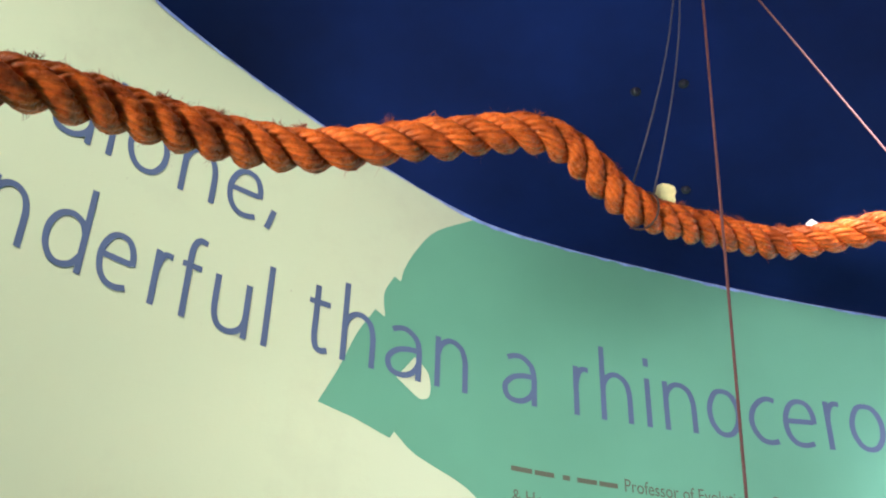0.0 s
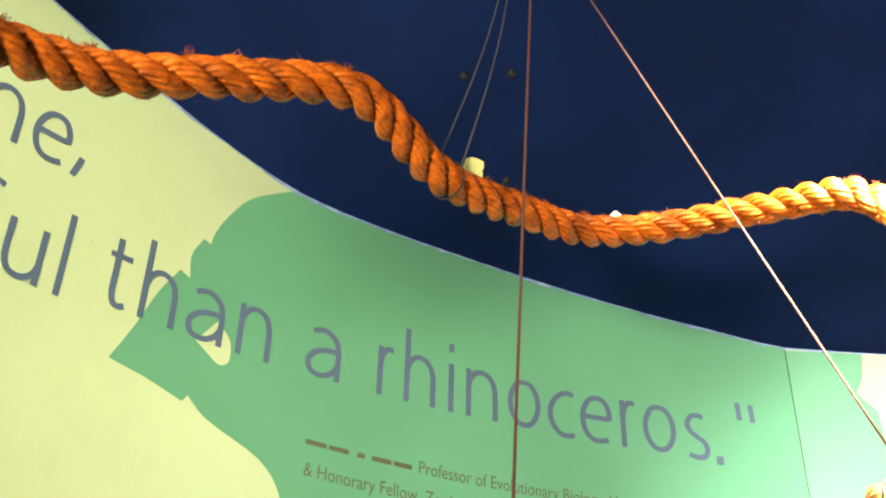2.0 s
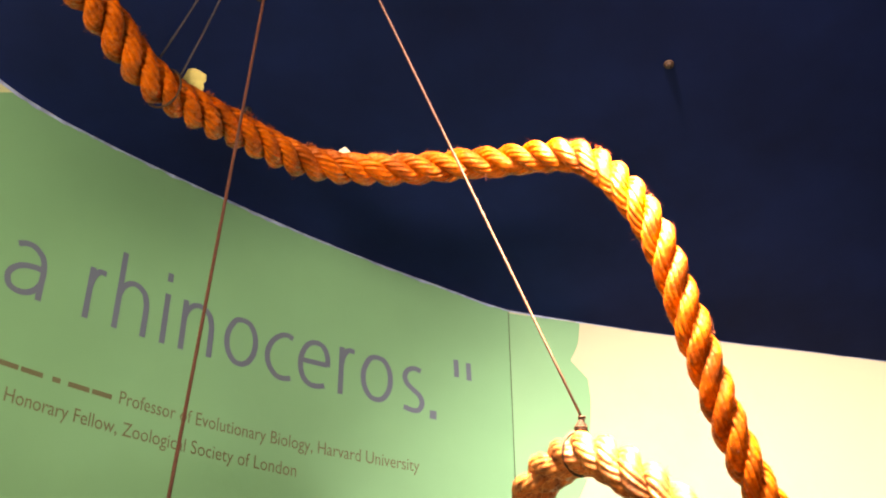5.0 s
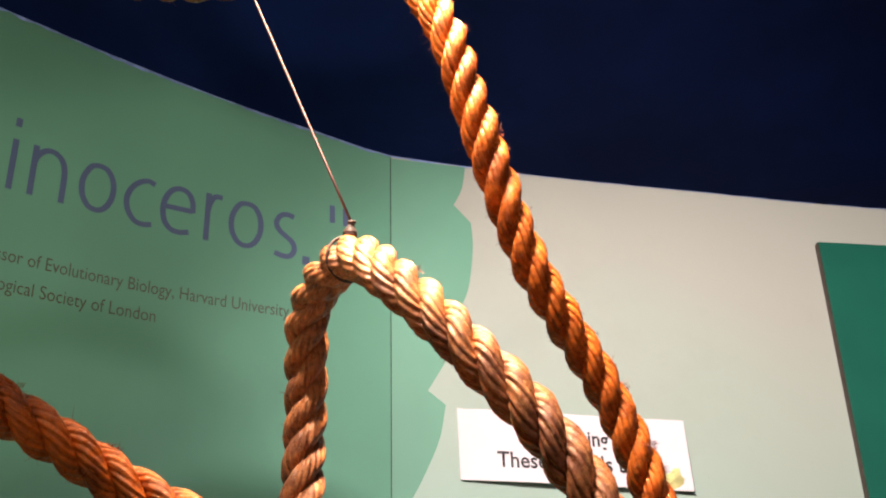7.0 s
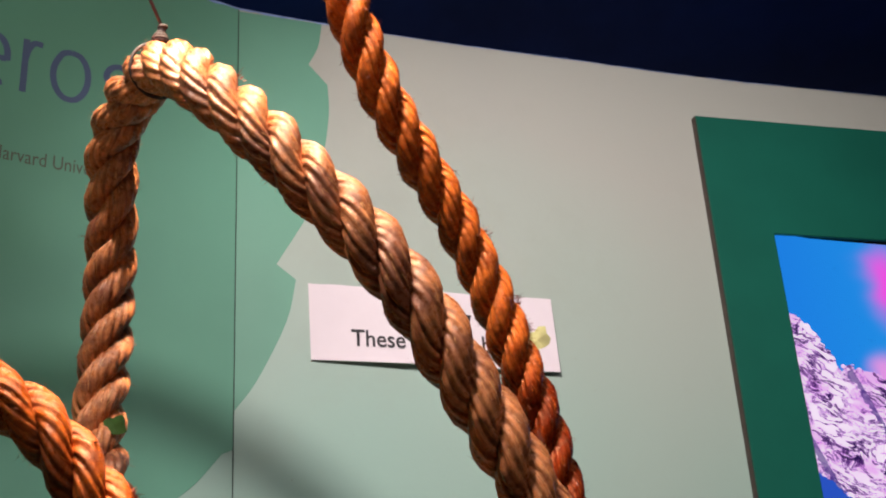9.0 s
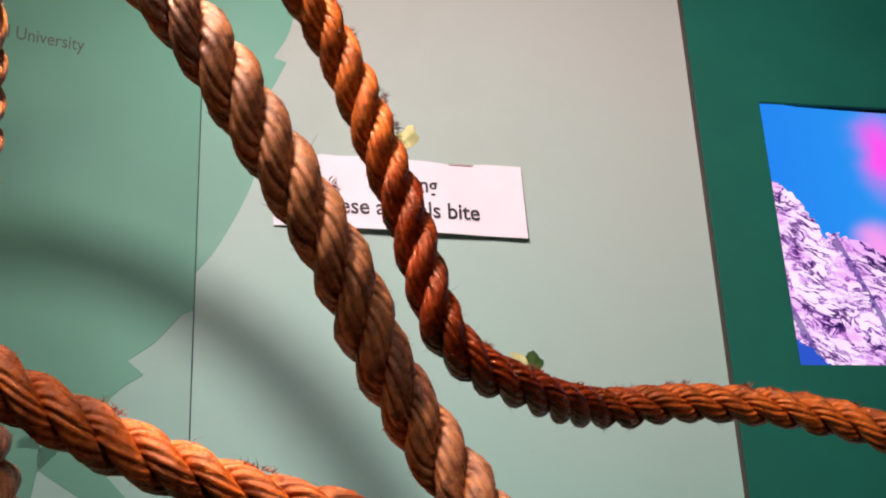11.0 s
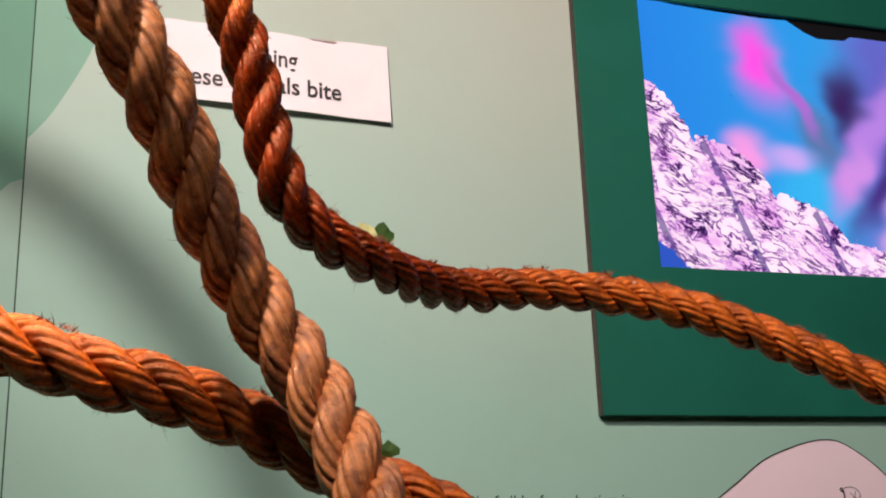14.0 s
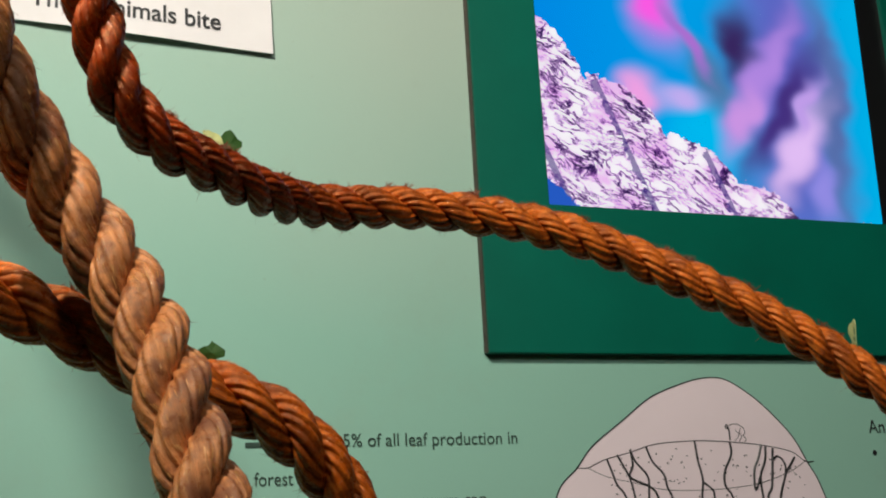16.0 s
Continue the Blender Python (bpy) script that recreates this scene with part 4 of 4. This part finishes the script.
hanging_string("thin pale brown twine tied to the low rope", low_line, (-0.137, 0.684, 1.822), TWINE, 0.0012, 0.012)
hanging_string("thin pale brown twine tied to the looped rope", loop_line, (0.096, 0.864, 1.953), TWINE, 0.0010)
i = nearest(long_line, (-0.197, 0.715, 2.195))
c = long_line[i]
ob = thing("hanging_wire", "doubled thin grey wire holding up the long rope", "wire", "rope hangers")
for q, shift in ((0, (-0.006, -0.010, 0)), (1, (0.004, 0.012, 0))):
    part("strand", cord("w", "", HOOK - Vector((0.009, 0, 0)), c + Vector(shift) + Vector((0, 0, 0.013)), 0, 0.0008, WIRE, (0.012, 0.004, 0)), WIRE, ob, "", True)
t, n, b = frames(long_line)[i]
part("binding", tube([c + (n * math.cos(a) + b * math.sin(a)) * (RADIUS + 0.0006) for a in (2 * math.pi * q / 28 for q in range(29))], 0.0009, 6), KNOT, ob, "dark wire binding round the rope", True)

ob = thing("ceiling_hook", "small pale metal eye plate screwed to the ceiling", "hook")
slope = Vector((-0.0145, 0.2474, 1)).normalized()
bm = bmesh.new()
bmesh.ops.create_cone(bm, cap_ends=True, segments=24, radius1=0.018, radius2=0.016, depth=0.004, matrix=Matrix.Translation((HOOK.x, HOOK.y, ceiling_z(HOOK.x, HOOK.y) - 0.002)) @ slope.to_track_quat("Z", "Y").to_matrix().to_4x4())
part("plate", bm, PETAL, ob)
base = Vector((HOOK.x, HOOK.y, ceiling_z(HOOK.x, HOOK.y) - 0.004))
part("eye", tube([base + Vector((0.008 * math.sin(a), 0, -0.008 + 0.008 * math.cos(a))) for a in (2 * math.pi * q / 20 for q in range(21))], 0.0015, 8), WIRE, ob, "", True)

# ---- bolts in the ceiling ----


def bolt(x, y, material, label):
    z = ceiling_z(x, y)
    ob = thing("ceiling_bolt", label, "bolt", "ceiling bolts")
    ob.matrix_world = Matrix.Translation((x, y, z)) @ (-slope).to_track_quat("Z", "Y").to_matrix().to_4x4()
    bm = bmesh.new()
    bmesh.ops.create_cone(bm, cap_ends=True, segments=24, radius1=0.0062, radius2=0.0056, depth=0.002, matrix=Matrix.Translation((0, 0, 0.001)))
    part("washer", bm, material, ob)
    bm = bmesh.new()
    bmesh.ops.create_uvsphere(bm, u_segments=16, v_segments=8, radius=0.0044)
    bmesh.ops.scale(bm, vec=(1, 1, 0.6), verts=bm.verts)
    bmesh.ops.translate(bm, vec=(0, 0, 0.002), verts=bm.verts)
    part("head", bm, material, ob, "", True)
    return ob


for x, y in ((-0.268, 0.969), (-0.214, 0.981), (-0.263, 1.132)):
    bolt(x, y, BOLT, "dark round-headed bolt painted over with the ceiling")
bolt(0.243, 1.109, KNOT, "rusty bare round-headed bolt in the ceiling")


# ---- leaf fragments left on the ropes ----


def fragment(line, at, size, lean, turn, material, label, seed):
    i = nearest(line, at)
    c, (t, n, b) = line[i], frames(line)[i]
    up = Vector((0, 0, 1))
    up = (up - t * up.dot(t)).normalized()
    rnd = random.Random(seed)
    bm = bmesh.new()
    n_out = 14
    rim = []
    for q in range(n_out):
        a = 2 * math.pi * q / n_out
        rr = size * (0.40 + 0.12 * rnd.random()) / max(abs(math.cos(a)), abs(math.sin(a))) ** 1.0 * (1.0 + 0.15 * math.cos(2 * a + seed))
        x, z = rr * math.cos(a), size * 0.45 + rr * math.sin(a)
        rim.append(bm.verts.new((x, 0.05 * size * math.sin(a * 2) + 0.10 * x * x / size, z)))
    mid = bm.verts.new((0, -0.02 * size, size * 0.45))
    for q in range(n_out):
        bm.faces.new((mid, rim[q], rim[(q + 1) % n_out]))
    bm.normal_update()
    bmesh.ops.solidify(bm, geom=bm.faces[:], thickness=0.0004)
    me = mesh_of("leaf_fragment", bm, material)
    ob = new("leaf_fragment", me)
    ob.matrix_world = Matrix.Translation(c + up * (RADIUS - 0.001)) @ pose(0, 0, 0, lean, turn[1], turn[0])
    return tagged(ob, label, "leaf piece", "leaf pieces on the ropes")


fragment(long_line, (0.382, 1.089, 1.678), 0.013, 10, (15, 38), LEAF, "small cut green leaf piece standing on the rope", 1)
fragment(long_line, (0.378, 1.084, 1.678), 0.011, -6, (25, -15), LEAF_PALE, "small pale cut leaf piece standing on the rope", 2)
fragment(long_line, (-0.185, 0.747, 2.203), 0.021, 6, (20, 8), LEAF_PALE, "pale yellow square-cut leaf piece on the rope", 3)
fragment(long_line, (-0.093, 0.902, 2.254), 0.009, 30, (25, 50), PETAL, "tiny white petal piece lying on the rope", 4)
fragment(long_line, (0.819, 1.231, 1.572), 0.017, -5, (70, 10), LEAF, "narrow cut green leaf piece on the rope", 6)
fragment(long_line, (0.819, 1.231, 1.572), 0.022, -5, (75, 5), LEAF_PALE, "narrow pale cut leaf piece on the rope", 8)
fragment(low_line, (0.384, 0.965, 1.534), 0.010, 10, (0, -35), LEAF, "small cut green leaf piece on the rope", 7)
fragment(long_line, (0.297, 0.998, 1.820), 0.016, 40, (20, 75), LEAF_PALE, "pale green cut leaf piece stuck to the side of the rope", 9)
fragment(loop_line, (0.047, 0.962, 1.764), 0.013, 10, (0, 80), LEAF, "small cut green leaf piece behind the looped rope", 10)
